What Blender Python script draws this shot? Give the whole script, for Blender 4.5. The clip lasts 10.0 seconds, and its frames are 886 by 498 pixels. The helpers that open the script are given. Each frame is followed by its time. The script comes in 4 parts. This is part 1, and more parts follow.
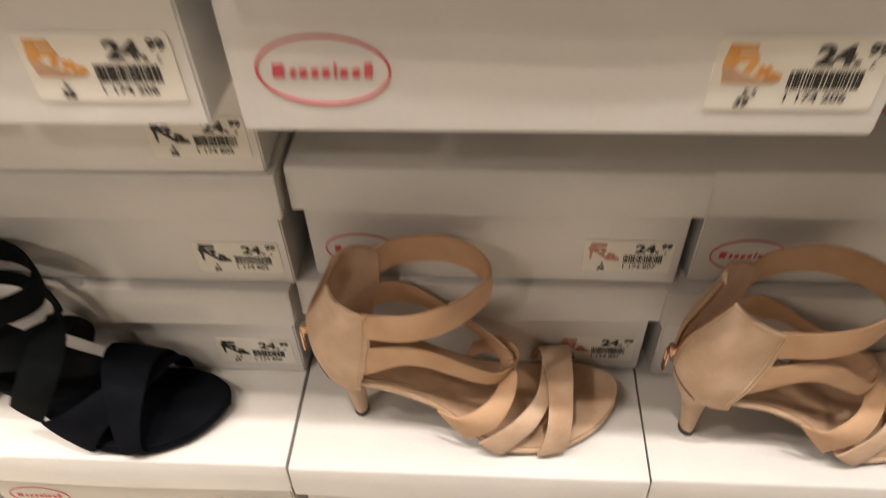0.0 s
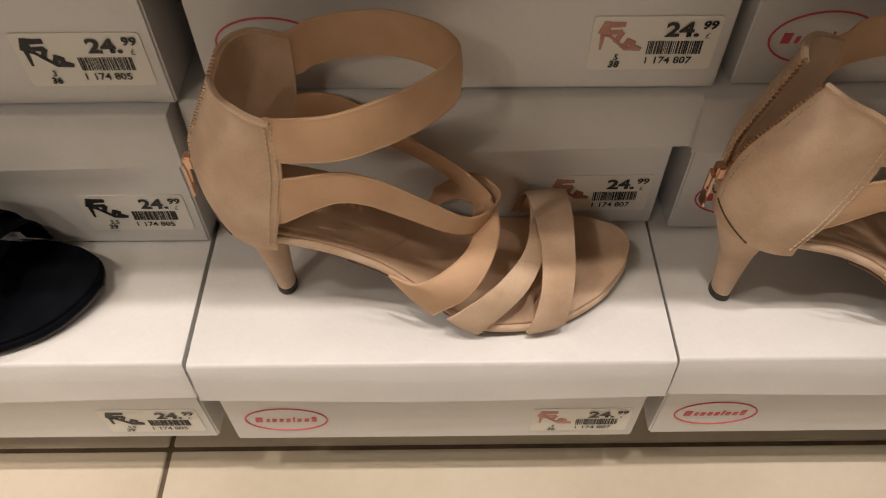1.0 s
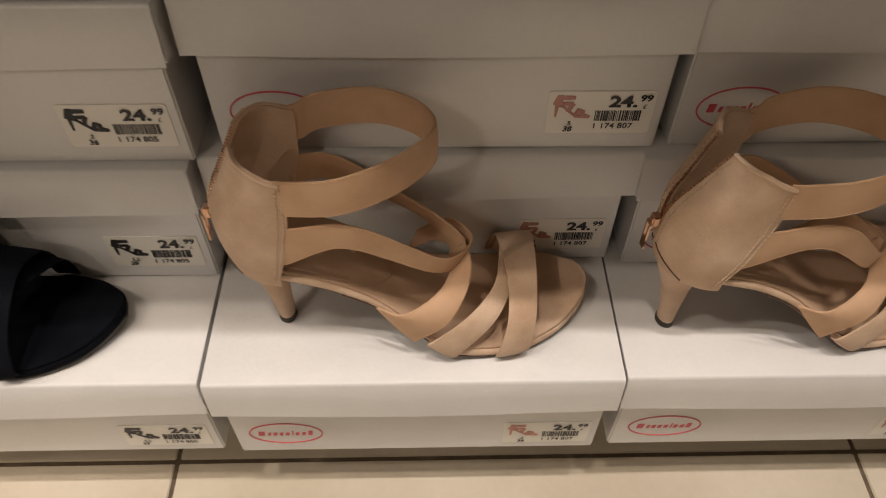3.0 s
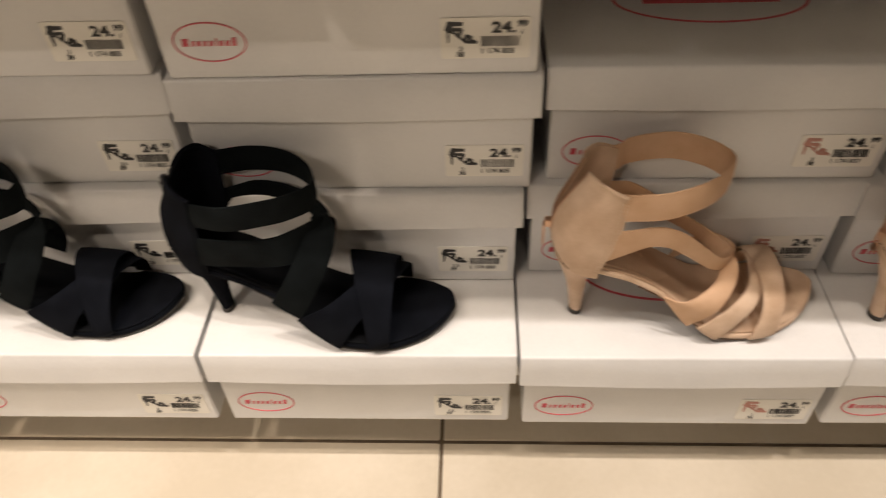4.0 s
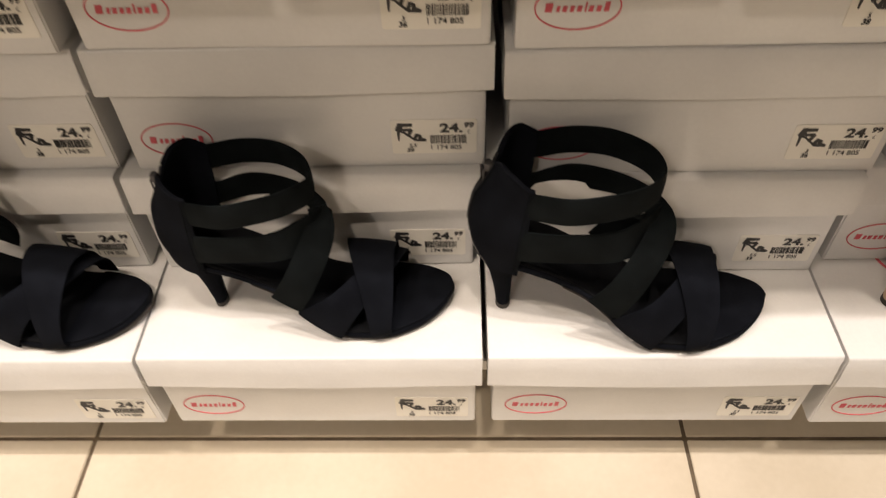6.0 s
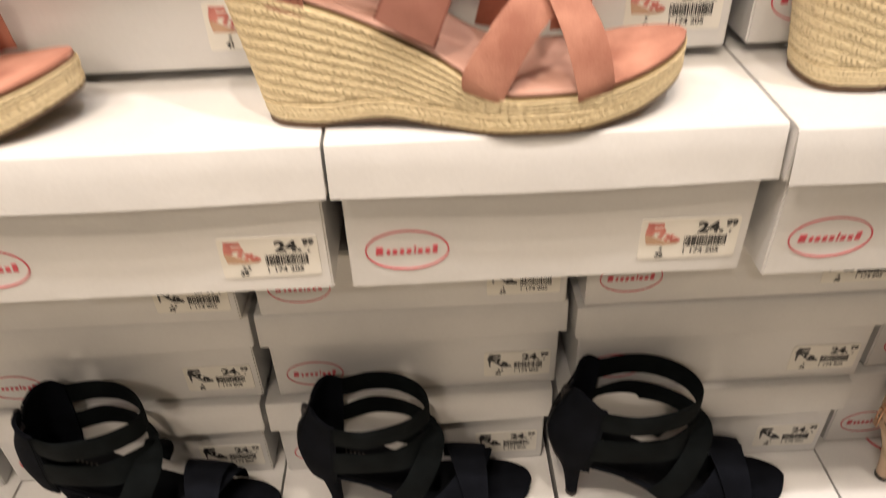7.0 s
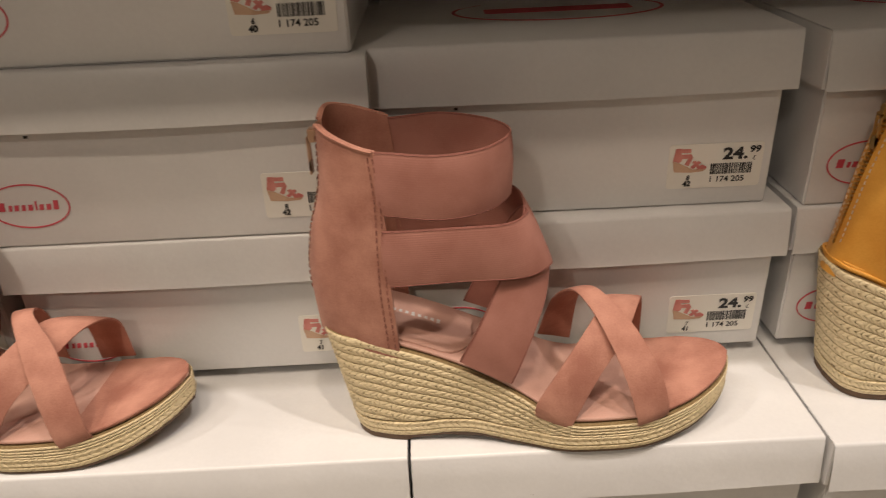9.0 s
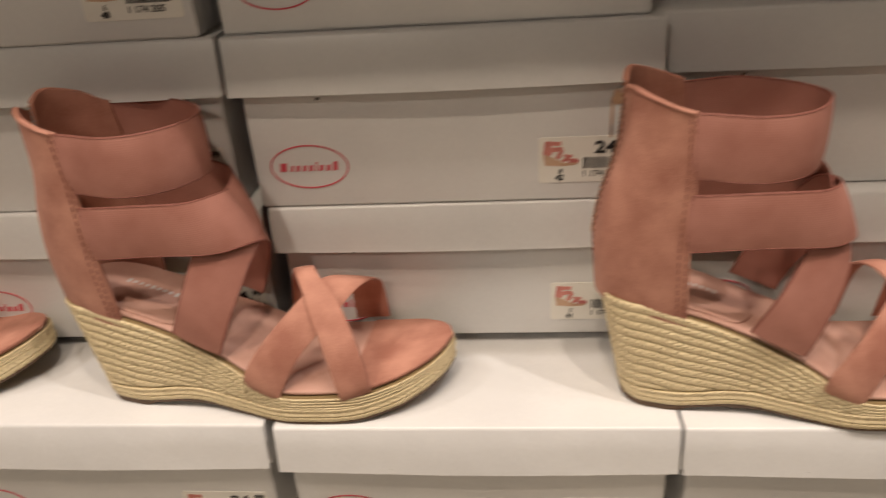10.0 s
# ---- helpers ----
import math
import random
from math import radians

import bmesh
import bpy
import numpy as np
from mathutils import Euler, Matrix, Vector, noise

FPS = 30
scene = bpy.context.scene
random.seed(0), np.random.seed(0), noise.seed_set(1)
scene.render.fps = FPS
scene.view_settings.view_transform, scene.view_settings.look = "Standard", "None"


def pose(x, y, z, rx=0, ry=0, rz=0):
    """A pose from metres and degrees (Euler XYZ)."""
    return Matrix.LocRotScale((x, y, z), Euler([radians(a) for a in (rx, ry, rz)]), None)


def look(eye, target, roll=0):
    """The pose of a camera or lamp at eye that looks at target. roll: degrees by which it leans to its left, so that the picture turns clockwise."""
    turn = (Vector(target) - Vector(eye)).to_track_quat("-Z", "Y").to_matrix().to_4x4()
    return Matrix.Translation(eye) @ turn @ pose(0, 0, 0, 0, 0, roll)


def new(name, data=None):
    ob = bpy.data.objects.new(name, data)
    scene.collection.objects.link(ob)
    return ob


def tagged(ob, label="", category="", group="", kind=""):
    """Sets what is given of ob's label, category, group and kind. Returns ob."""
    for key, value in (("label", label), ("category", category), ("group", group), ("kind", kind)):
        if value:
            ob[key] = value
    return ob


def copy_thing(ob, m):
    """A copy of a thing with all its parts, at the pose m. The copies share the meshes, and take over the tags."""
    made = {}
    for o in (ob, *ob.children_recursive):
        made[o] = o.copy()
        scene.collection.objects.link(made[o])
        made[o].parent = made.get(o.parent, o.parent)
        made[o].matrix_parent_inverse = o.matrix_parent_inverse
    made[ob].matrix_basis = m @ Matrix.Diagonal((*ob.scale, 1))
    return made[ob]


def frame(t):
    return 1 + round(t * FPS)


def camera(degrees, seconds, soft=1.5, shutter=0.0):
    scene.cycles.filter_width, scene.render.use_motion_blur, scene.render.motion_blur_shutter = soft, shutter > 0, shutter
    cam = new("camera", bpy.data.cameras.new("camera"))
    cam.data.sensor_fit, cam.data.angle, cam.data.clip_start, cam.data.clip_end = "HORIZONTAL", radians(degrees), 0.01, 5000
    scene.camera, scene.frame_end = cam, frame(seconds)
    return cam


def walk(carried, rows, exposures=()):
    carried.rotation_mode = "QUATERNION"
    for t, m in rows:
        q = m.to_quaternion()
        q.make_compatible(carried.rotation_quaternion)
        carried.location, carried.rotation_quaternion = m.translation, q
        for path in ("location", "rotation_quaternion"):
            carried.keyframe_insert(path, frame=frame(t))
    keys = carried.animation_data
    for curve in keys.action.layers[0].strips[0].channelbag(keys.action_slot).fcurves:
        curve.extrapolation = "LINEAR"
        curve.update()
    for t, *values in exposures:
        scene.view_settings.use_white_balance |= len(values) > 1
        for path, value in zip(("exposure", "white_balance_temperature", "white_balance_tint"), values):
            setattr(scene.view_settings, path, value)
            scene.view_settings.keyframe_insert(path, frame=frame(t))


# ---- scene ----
cam = camera(62.2, 10.0, 1.1, 0.4)
PATH = [
    (0, (0.15, -0.261, 0.638), (0.026, 1.134, -0.789), -2.6),
    (0.5, (0.147, -0.217, 0.532), (0.094, 1.064, -1.003), -1.3),
    (1, (0.144, -0.2, 0.483), (0.141, 1.045, -1.082), -0.7),
    (1.5, (0.144, -0.188, 0.471), (0.175, 1.066, -1.086), 0.5),
    (2, (0.15, -0.192, 0.475), (0.166, 1.063, -1.082), 0.4),
    (2.2, (0.158, -0.195, 0.48), (0.187, 1.058, -1.078), 1.6),
    (3.3, (0.135, -0.28, 0.566), (0.167, 1.042, -0.934), -0.1),
    (3.5, (0.077, -0.325, 0.582), (0.121, 1.042, -0.877), 0.2),
    (4, (-0.032, -0.37, 0.623), (-0.13, 1.052, -0.78), -3.0),
    (4.5, (-0.143, -0.342, 0.619), (-0.26, 1.041, -0.821), -1.3),
    (4.7, (-0.177, -0.323, 0.607), (-0.272, 1.04, -0.853), -2.4),
    (5, (-0.21, -0.294, 0.587), (-0.272, 1.007, -0.93), -1.6),
    (5.2, (-0.224, -0.28, 0.583), (-0.293, 0.981, -0.968), -2.0),
    (6.3, (-0.317, -0.334, 0.634), (-0.347, 1.08, -0.78), -2.6),
    (6.5, (-0.337, -0.347, 0.673), (-0.335, 1.121, -0.685), -2.8),
    (7, (-0.379, -0.374, 0.763), (-0.359, 1.22, -0.445), -2.3),
    (7.5, (-0.386, -0.38, 0.828), (-0.379, 1.315, -0.234), -2.1),
    (8, (-0.382, -0.36, 0.877), (-0.358, 1.389, -0.094), -2.9),
    (8.5, (-0.393, -0.354, 0.887), (-0.366, 1.419, -0.039), -2.6),
    (9, (-0.415, -0.358, 0.893), (-0.4, 1.413, -0.036), -2.7),
    (9.5, (-0.464, -0.372, 0.897), (-0.524, 1.399, -0.03), -2.4),
    (10, (-0.542, -0.366, 0.887), (-0.728, 1.385, -0.062), -4.2),
]
walk(cam, [(t, look(eye, target, roll)) for t, eye, target, roll in PATH],
     [(0.0, 0.3), (0.5, 0.36), (1.0, -0.1), (1.5, -0.24), (2.5, -0.26), (3.5, 0.0), (4.3, 0.28), (5.0, 0.28), (6.5, 0.35), (7.5, -0.2), (8.5, -0.48), (10.0, -0.42)])

# ---- world and light ----
world = bpy.data.worlds.new("world")
scene.world = world
world.use_nodes = True
world.node_tree.nodes["Background"].inputs[0].default_value = (1.0, 0.86, 0.7, 1)
world.node_tree.nodes["Background"].inputs[1].default_value = 0.01
scene.view_settings.exposure = 0.0
COOL, WARM = (1.0, 0.885, 0.80), (1.0, 0.84, 0.69)


def ceiling_spot(x, y, power, size, tone):
    data = bpy.data.lights.new("spot_bulb", "AREA")
    data.shape, data.size, data.energy, data.color = "DISK", size, power, tone
    ob = new("spot_bulb", data)
    ob.matrix_world = pose(x, y, 2.78)


for lx, power in ((-1.9, 18), (-0.75, 9), (0.35, 24), (1.5, 12)):
    ceiling_spot(lx, -0.44, power, 0.06, COOL)
for lx, ly, power in ((-1.35, -0.82, 16), (-0.25, -0.60, 19), (1.1, -0.60, 7)):
    ceiling_spot(lx, ly, power, 0.07, WARM)
for lx, ly, power in ((-2.2, -2.4, 7), (-1.6, -4.2, 9)):
    ceiling_spot(lx, ly, power, 0.14, WARM)


def fill_spot(eye, target, power, cone, tone):
    data = bpy.data.lights.new("fill_spot", "SPOT")
    data.energy, data.color, data.spot_size, data.spot_blend, data.shadow_soft_size = power, tone, radians(cone), 0.8, 0.05
    new("fill_spot", data).matrix_world = look(eye, target)


# added fill spots, unseen: across the aisle on the black sandals, nearer on the pink ones
fill_spot((-1.5, -2.6, 2.78), (-0.55, 0.1, 0.38), 64, 27, WARM)
fill_spot((-0.75, -1.05, 2.78), (-0.60, 0.06, 0.64), 80, 27, (1.0, 0.80, 0.62))

# ---- materials ----
def base_material(name, rough, spec=0.5):
    m = bpy.data.materials.new(name)
    m.use_nodes = True
    b = m.node_tree.nodes["Principled BSDF"]
    b.inputs["Roughness"].default_value = rough
    b.inputs["Specular IOR Level"].default_value = spec
    return m, m.node_tree.nodes, m.node_tree.links, b


def mottled(name, c1, c2, rough, scale, bump=0.15, bump_scale=600, spec=0.5, random_tint=0.0, sheen=0.0, coat=0.0, rib=0.0, dent=0.0, specks=0.0):
    """Two-scale colour variation, fine relief, optional woven ribs along the height."""
    m, n, l, b = base_material(name, rough, spec)
    tc = n.new("ShaderNodeTexCoord")
    big = n.new("ShaderNodeTexNoise")
    big.inputs["Scale"].default_value = scale
    big.inputs["Detail"].default_value = 5
    l.new(tc.outputs["Object"], big.inputs["Vector"])
    fine = n.new("ShaderNodeTexNoise")
    fine.inputs["Scale"].default_value = bump_scale
    fine.inputs["Detail"].default_value = 3
    l.new(tc.outputs["Object"], fine.inputs["Vector"])
    mixf = n.new("ShaderNodeMath")
    mixf.operation = "MULTIPLY_ADD"
    l.new(fine.outputs["Fac"], mixf.inputs[0])
    mixf.inputs[1].default_value = 0.2
    l.new(big.outputs["Fac"], mixf.inputs[2])
    ramp = n.new("ShaderNodeValToRGB")
    ramp.color_ramp.elements[0].position, ramp.color_ramp.elements[1].position = 0.45, 0.78
    ramp.color_ramp.elements[0].color, ramp.color_ramp.elements[1].color = (*c1, 1), (*c2, 1)
    l.new(mixf.outputs[0], ramp.inputs[0])
    out = ramp.outputs[0]
    if random_tint:
        info = n.new("ShaderNodeObjectInfo")
        mr = n.new("ShaderNodeMapRange")
        mr.inputs[3].default_value, mr.inputs[4].default_value = 1 - random_tint, 1.0
        l.new(info.outputs["Random"], mr.inputs[0])
        hsv = n.new("ShaderNodeHueSaturation")
        l.new(mr.outputs[0], hsv.inputs["Value"])
        l.new(out, hsv.inputs["Color"])
        out = hsv.outputs[0]
    if specks:
        sp = n.new("ShaderNodeTexNoise")
        sp.inputs["Scale"].default_value = 75
        sp.inputs["Detail"].default_value = 6
        sp.inputs["Roughness"].default_value = 0.75
        l.new(tc.outputs["Object"], sp.inputs["Vector"])
        sr = n.new("ShaderNodeMapRange")
        sr.inputs[1].default_value, sr.inputs[2].default_value = 0.715, 0.76
        sr.inputs[3].default_value, sr.inputs[4].default_value = 0.0, specks
        l.new(sp.outputs["Fac"], sr.inputs[0])
        mx = n.new("ShaderNodeMix")
        mx.data_type = "RGBA"
        l.new(sr.outputs[0], mx.inputs["Factor"])
        l.new(out, mx.inputs["A"])
        mx.inputs["B"].default_value = (0.22, 0.19, 0.16, 1)
        out = mx.outputs["Result"]
    l.new(out, b.inputs["Base Color"])
    height = fine.outputs["Fac"]
    if rib:
        wave = n.new("ShaderNodeTexWave")
        wave.bands_direction = "Y"
        wave.inputs["Scale"].default_value = rib
        wave.inputs["Distortion"].default_value = 0.0
        l.new(n.new("ShaderNodeUVMap").outputs[0], wave.inputs["Vector"])
        add = n.new("ShaderNodeMath")
        add.operation = "MULTIPLY_ADD"
        l.new(wave.outputs["Fac"], add.inputs[0])
        add.inputs[1].default_value = 1.2
        l.new(fine.outputs["Fac"], add.inputs[2])
        height = add.outputs[0]
    if dent:
        soft_dent = n.new("ShaderNodeTexNoise")
        soft_dent.inputs["Scale"].default_value = 22
        soft_dent.inputs["Detail"].default_value = 2
        l.new(tc.outputs["Object"], soft_dent.inputs["Vector"])
        dadd = n.new("ShaderNodeMath")
        dadd.operation = "MULTIPLY_ADD"
        l.new(soft_dent.outputs["Fac"], dadd.inputs[0])
        dadd.inputs[1].default_value = dent
        l.new(height, dadd.inputs[2])
        height = dadd.outputs[0]
    bp = n.new("ShaderNodeBump")
    bp.inputs["Strength"].default_value = bump
    bp.inputs["Distance"].default_value = 0.001
    l.new(height, bp.inputs["Height"])
    l.new(bp.outputs[0], b.inputs["Normal"])
    b.inputs["Sheen Weight"].default_value = sheen
    b.inputs["Coat Weight"].default_value = coat
    b.inputs["Coat Roughness"].default_value = 0.3
    return m


M_CARD = mottled("white_cardboard", (0.675, 0.672, 0.67), (0.765, 0.762, 0.757), 0.38, 9, 0.12, 350, random_tint=0.07, coat=0.25, dent=14.0, specks=0.5)
M_LABEL = mottled("label_paper", (0.80, 0.78, 0.72), (0.85, 0.83, 0.78), 0.5, 20, 0.03, 500)
M_RED = mottled("red_print", (0.56, 0.07, 0.10), (0.64, 0.10, 0.13), 0.45, 60, 0.02, 500)
M_INK = mottled("black_ink", (0.012, 0.012, 0.014), (0.025, 0.025, 0.027), 0.5, 60, 0.02, 500)
M_PIC = {
    "beige": mottled("print_beige", (0.42, 0.19, 0.15), (0.58, 0.30, 0.25), 0.5, 120, 0.02, 500),
    "black": mottled("print_black", (0.012, 0.012, 0.014), (0.03, 0.03, 0.035), 0.5, 120, 0.02, 500),
    "pink": mottled("print_pink", (0.52, 0.16, 0.14), (0.66, 0.27, 0.23), 0.5, 120, 0.02, 500),
    "sole": mottled("print_straw", (0.52, 0.33, 0.22), (0.62, 0.42, 0.29), 0.5, 120, 0.02, 500),
    "mustard": mottled("print_mustard", (0.68, 0.32, 0.08), (0.78, 0.42, 0.14), 0.5, 120, 0.02, 500),
}
M_STEEL = mottled("painted_steel", (0.55, 0.54, 0.52), (0.62, 0.61, 0.59), 0.4, 12, 0.04, 300)
M_WALL = mottled("painted_wall", (0.15, 0.135, 0.115), (0.20, 0.18, 0.155), 0.85, 3, 0.1, 200)
M_CEIL = mottled("ceiling_paint", (0.17, 0.16, 0.15), (0.22, 0.21, 0.195), 0.9, 4, 0.1, 200)
M_TILE = mottled("cream_porcelain_tile", (0.60, 0.53, 0.42), (0.70, 0.63, 0.52), 0.28, 7, 0.04, 150, random_tint=0.05)
M_GROUT = mottled("dark_grout", (0.10, 0.075, 0.05), (0.16, 0.12, 0.08), 0.9, 60, 0.3, 800)
M_BEIGE = mottled("beige_suede", (0.51, 0.35, 0.235), (0.69, 0.52, 0.385), 0.72, 34, 0.25, 900, 0.3, sheen=0.08, dent=7.0)
M_BEIGE_EL = mottled("beige_elastic", (0.55, 0.35, 0.215), (0.63, 0.42, 0.275), 0.68, 40, 0.09, 900, 0.3, rib=240)
M_BEIGE_IN = mottled("beige_insole", (0.47, 0.315, 0.21), (0.57, 0.40, 0.28), 0.62, 25, 0.1, 700, 0.3)
M_BLACK = mottled("navy_black_suede", (0.0035, 0.0042, 0.0065), (0.0075, 0.009, 0.0135), 0.9, 28, 0.25, 900, 0.06)
M_BLACK_EL = mottled("black_elastic", (0.0028, 0.0040, 0.0047), (0.0062, 0.0084, 0.0096), 0.85, 40, 0.16, 900, 0.07, rib=240)
M_BLACK_IN = mottled("black_insole", (0.0035, 0.004, 0.0055), (0.007, 0.008, 0.010), 0.8, 25, 0.1, 700, 0.08)
M_PINK = mottled("old_rose_suede", (0.34, 0.142, 0.100), (0.53, 0.262, 0.190), 0.75, 38, 0.25, 900, 0.3, sheen=0.07, dent=6.0)
M_PINK_EL = mottled("old_rose_elastic", (0.35, 0.15, 0.115), (0.43, 0.20, 0.158), 0.7, 40, 0.09, 900, 0.3, rib=240)
M_PINK_IN = mottled("rose_insole", (0.50, 0.29, 0.23), (0.60, 0.37, 0.30), 0.6, 25, 0.1, 700, 0.3)
M_MUST = mottled("mustard_leather", (0.55, 0.24, 0.03), (0.70, 0.35, 0.06), 0.5, 24, 0.15, 800, 0.4, dent=8.0)
M_MUST_EL = mottled("mustard_elastic", (0.55, 0.25, 0.035), (0.66, 0.33, 0.06), 0.7, 40, 0.09, 900, 0.3, rib=240)
M_ROSE_THREAD = mottled("dark_rose_thread", (0.20, 0.07, 0.05), (0.27, 0.10, 0.075), 0.7, 200, 0.1, 900)
M_PALE_THREAD = mottled("pale_thread", (0.60, 0.46, 0.33), (0.70, 0.56, 0.42), 0.7, 200, 0.1, 900)
M_RUBBER = mottled("brown_rubber", (0.09, 0.05, 0.025), (0.14, 0.08, 0.045), 0.6, 60, 0.15, 700)
M_CAP = mottled("dark_heel_cap", (0.02, 0.015, 0.012), (0.035, 0.028, 0.022), 0.5, 60, 0.1, 700)


def metal(name, c, rough):
    m, n, l, b = base_material(name, rough)
    b.inputs["Metallic"].default_value = 1.0
    ns = n.new("ShaderNodeTexNoise")
    ns.inputs["Scale"].default_value = 300
    rp = n.new("ShaderNodeValToRGB")
    rp.color_ramp.elements[0].color, rp.color_ramp.elements[1].color = (*[v * 0.75 for v in c], 1), (*c, 1)
    l.new(ns.outputs["Fac"], rp.inputs[0])
    l.new(rp.outputs[0], b.inputs["Base Color"])
    return m


M_GOLD = metal("rose_gold_metal", (0.75, 0.50, 0.36), 0.3)
M_BRASS = metal("brass_zip", (0.72, 0.50, 0.22), 0.35)
M_GUN = metal("dark_metal", (0.10, 0.10, 0.11), 0.35)


def braided(name):
    """Espadrille rope: herringbone strands in rows; the UV map is in metres."""
    m, n, l, b = base_material(name, 0.85, 0.2)
    uv = n.new("ShaderNodeUVMap")
    sep = n.new("ShaderNodeSeparateXYZ")
    l.new(uv.outputs[0], sep.inputs[0])
    tc = n.new("ShaderNodeTexCoord")
    ns = n.new("ShaderNodeTexNoise")
    ns.inputs["Scale"].default_value = 120
    ns.inputs["Detail"].default_value = 3
    l.new(tc.outputs["Object"], ns.inputs["Vector"])

    def op(kind, a, c=None):
        q = n.new("ShaderNodeMath")
        q.operation = kind
        for i, v in enumerate((a, c)):
            if v is None:
                continue
            if isinstance(v, (int, float)):
                q.inputs[i].default_value = v
            else:
                l.new(v, q.inputs[i])
        return q.outputs[0]

    wob = op("MULTIPLY", op("SUBTRACT", ns.outputs["Fac"], 0.5), 2.6)
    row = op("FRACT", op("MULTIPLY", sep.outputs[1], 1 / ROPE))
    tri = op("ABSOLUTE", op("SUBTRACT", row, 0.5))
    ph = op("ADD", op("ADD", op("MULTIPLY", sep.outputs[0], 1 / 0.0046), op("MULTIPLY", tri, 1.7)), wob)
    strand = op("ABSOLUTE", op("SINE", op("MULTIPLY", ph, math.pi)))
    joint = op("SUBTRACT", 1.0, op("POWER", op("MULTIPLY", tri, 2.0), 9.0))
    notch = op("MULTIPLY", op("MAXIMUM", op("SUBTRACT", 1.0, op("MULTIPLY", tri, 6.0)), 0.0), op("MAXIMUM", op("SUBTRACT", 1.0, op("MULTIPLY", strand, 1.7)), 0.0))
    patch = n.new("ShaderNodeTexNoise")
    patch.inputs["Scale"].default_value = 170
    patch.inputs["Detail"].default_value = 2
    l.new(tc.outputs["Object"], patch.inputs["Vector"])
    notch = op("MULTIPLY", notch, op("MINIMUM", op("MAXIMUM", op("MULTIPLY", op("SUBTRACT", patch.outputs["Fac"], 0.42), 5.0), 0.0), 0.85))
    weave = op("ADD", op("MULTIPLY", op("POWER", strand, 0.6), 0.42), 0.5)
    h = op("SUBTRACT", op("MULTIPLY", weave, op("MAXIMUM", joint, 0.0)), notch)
    fibre = n.new("ShaderNodeTexNoise")
    fibre.inputs["Scale"].default_value = 900
    l.new(tc.outputs["Object"], fibre.inputs["Vector"])
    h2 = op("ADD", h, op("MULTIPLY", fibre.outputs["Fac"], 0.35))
    # crease shade put into the colour: low relief at joints and notches goes dark
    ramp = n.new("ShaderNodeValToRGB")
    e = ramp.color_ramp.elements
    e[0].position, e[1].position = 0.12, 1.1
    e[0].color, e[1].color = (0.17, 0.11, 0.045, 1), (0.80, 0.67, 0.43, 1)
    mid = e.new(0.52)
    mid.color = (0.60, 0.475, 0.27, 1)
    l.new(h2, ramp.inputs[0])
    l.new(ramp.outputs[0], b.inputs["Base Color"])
    bp = n.new("ShaderNodeBump")
    bp.inputs["Strength"].default_value = 0.9
    bp.inputs["Distance"].default_value = 0.0012
    l.new(h2, bp.inputs["Height"])
    l.new(bp.outputs[0], b.inputs["Normal"])
    return m


ROPE = 0.0068
M_ROPE = braided("straw_rope")


# ---- building helpers ----
def part(name, bm, material, parent=None, label="", sharp=40, smooth=True):
    me = bpy.data.meshes.new(name)
    bmesh.ops.recalc_face_normals(bm, faces=bm.faces)
    for f in bm.faces:
        f.smooth = smooth
    bm.to_mesh(me)
    bm.free()
    if smooth:
        me.set_sharp_from_angle(angle=radians(sharp))
    me.materials.append(material)
    ob = new(name, me)
    if parent is not None:
        ob.parent = parent
    if label:
        ob["label"] = label
    return ob


def empty(name):
    ob = new(name)
    ob.empty_display_size = 0.05
    return ob


def add_box(bm, x0, x1, y0, y1, z0, z1, bevel=0.0):
    r = bmesh.ops.create_cube(bm, size=1.0)
    vs = r["verts"]
    for v in vs:
        v.co = Vector(((x0 + x1) / 2 + v.co.x * (x1 - x0), (y0 + y1) / 2 + v.co.y * (y1 - y0), (z0 + z1) / 2 + v.co.z * (z1 - z0)))
    if bevel:
        es = list({e for v in vs for e in v.link_edges})
        bmesh.ops.bevel(bm, geom=es, offset=bevel, segments=2, affect="EDGES")


def grid_shell(bm, outer, inner, closed=False):
    """A thick sheet from two matching grids of points (rows of columns)."""
    A = [[bm.verts.new(p) for p in row] for row in outer]
    B = [[bm.verts.new(p) for p in row] for row in inner]
    R, C = len(A), len(A[0])
    for i in range(R - 1):
        for j in range(C if closed else C - 1):
            k = (j + 1) % C
            bm.faces.new((A[i][j], A[i][k], A[i + 1][k], A[i + 1][j]))
            bm.faces.new((B[i][j], B[i + 1][j], B[i + 1][k], B[i][k]))
    for j in range(C if closed else C - 1):
        k = (j + 1) % C
        bm.faces.new((A[0][j], B[0][j], B[0][k], A[0][k]))
        bm.faces.new((A[-1][j], A[-1][k], B[-1][k], B[-1][j]))
    if not closed:
        for i in range(R - 1):
            bm.faces.new((A[i][0], A[i + 1][0], B[i + 1][0], B[i][0]))
            bm.faces.new((A[i][-1], B[i][-1], B[i + 1][-1], A[i + 1][-1]))


def loft(bm, rings):
    """Closed rings of points joined in order, capped at both ends."""
    vs = [[bm.verts.new(p) for p in r] for r in rings]
    for a, b in zip(vs, vs[1:]):
        for j in range(len(a)):
            k = (j + 1) % len(a)
            bm.faces.new((a[j], a[k], b[k], b[j]))
    bm.faces.new(vs[0])
    bm.faces.new(vs[-1])


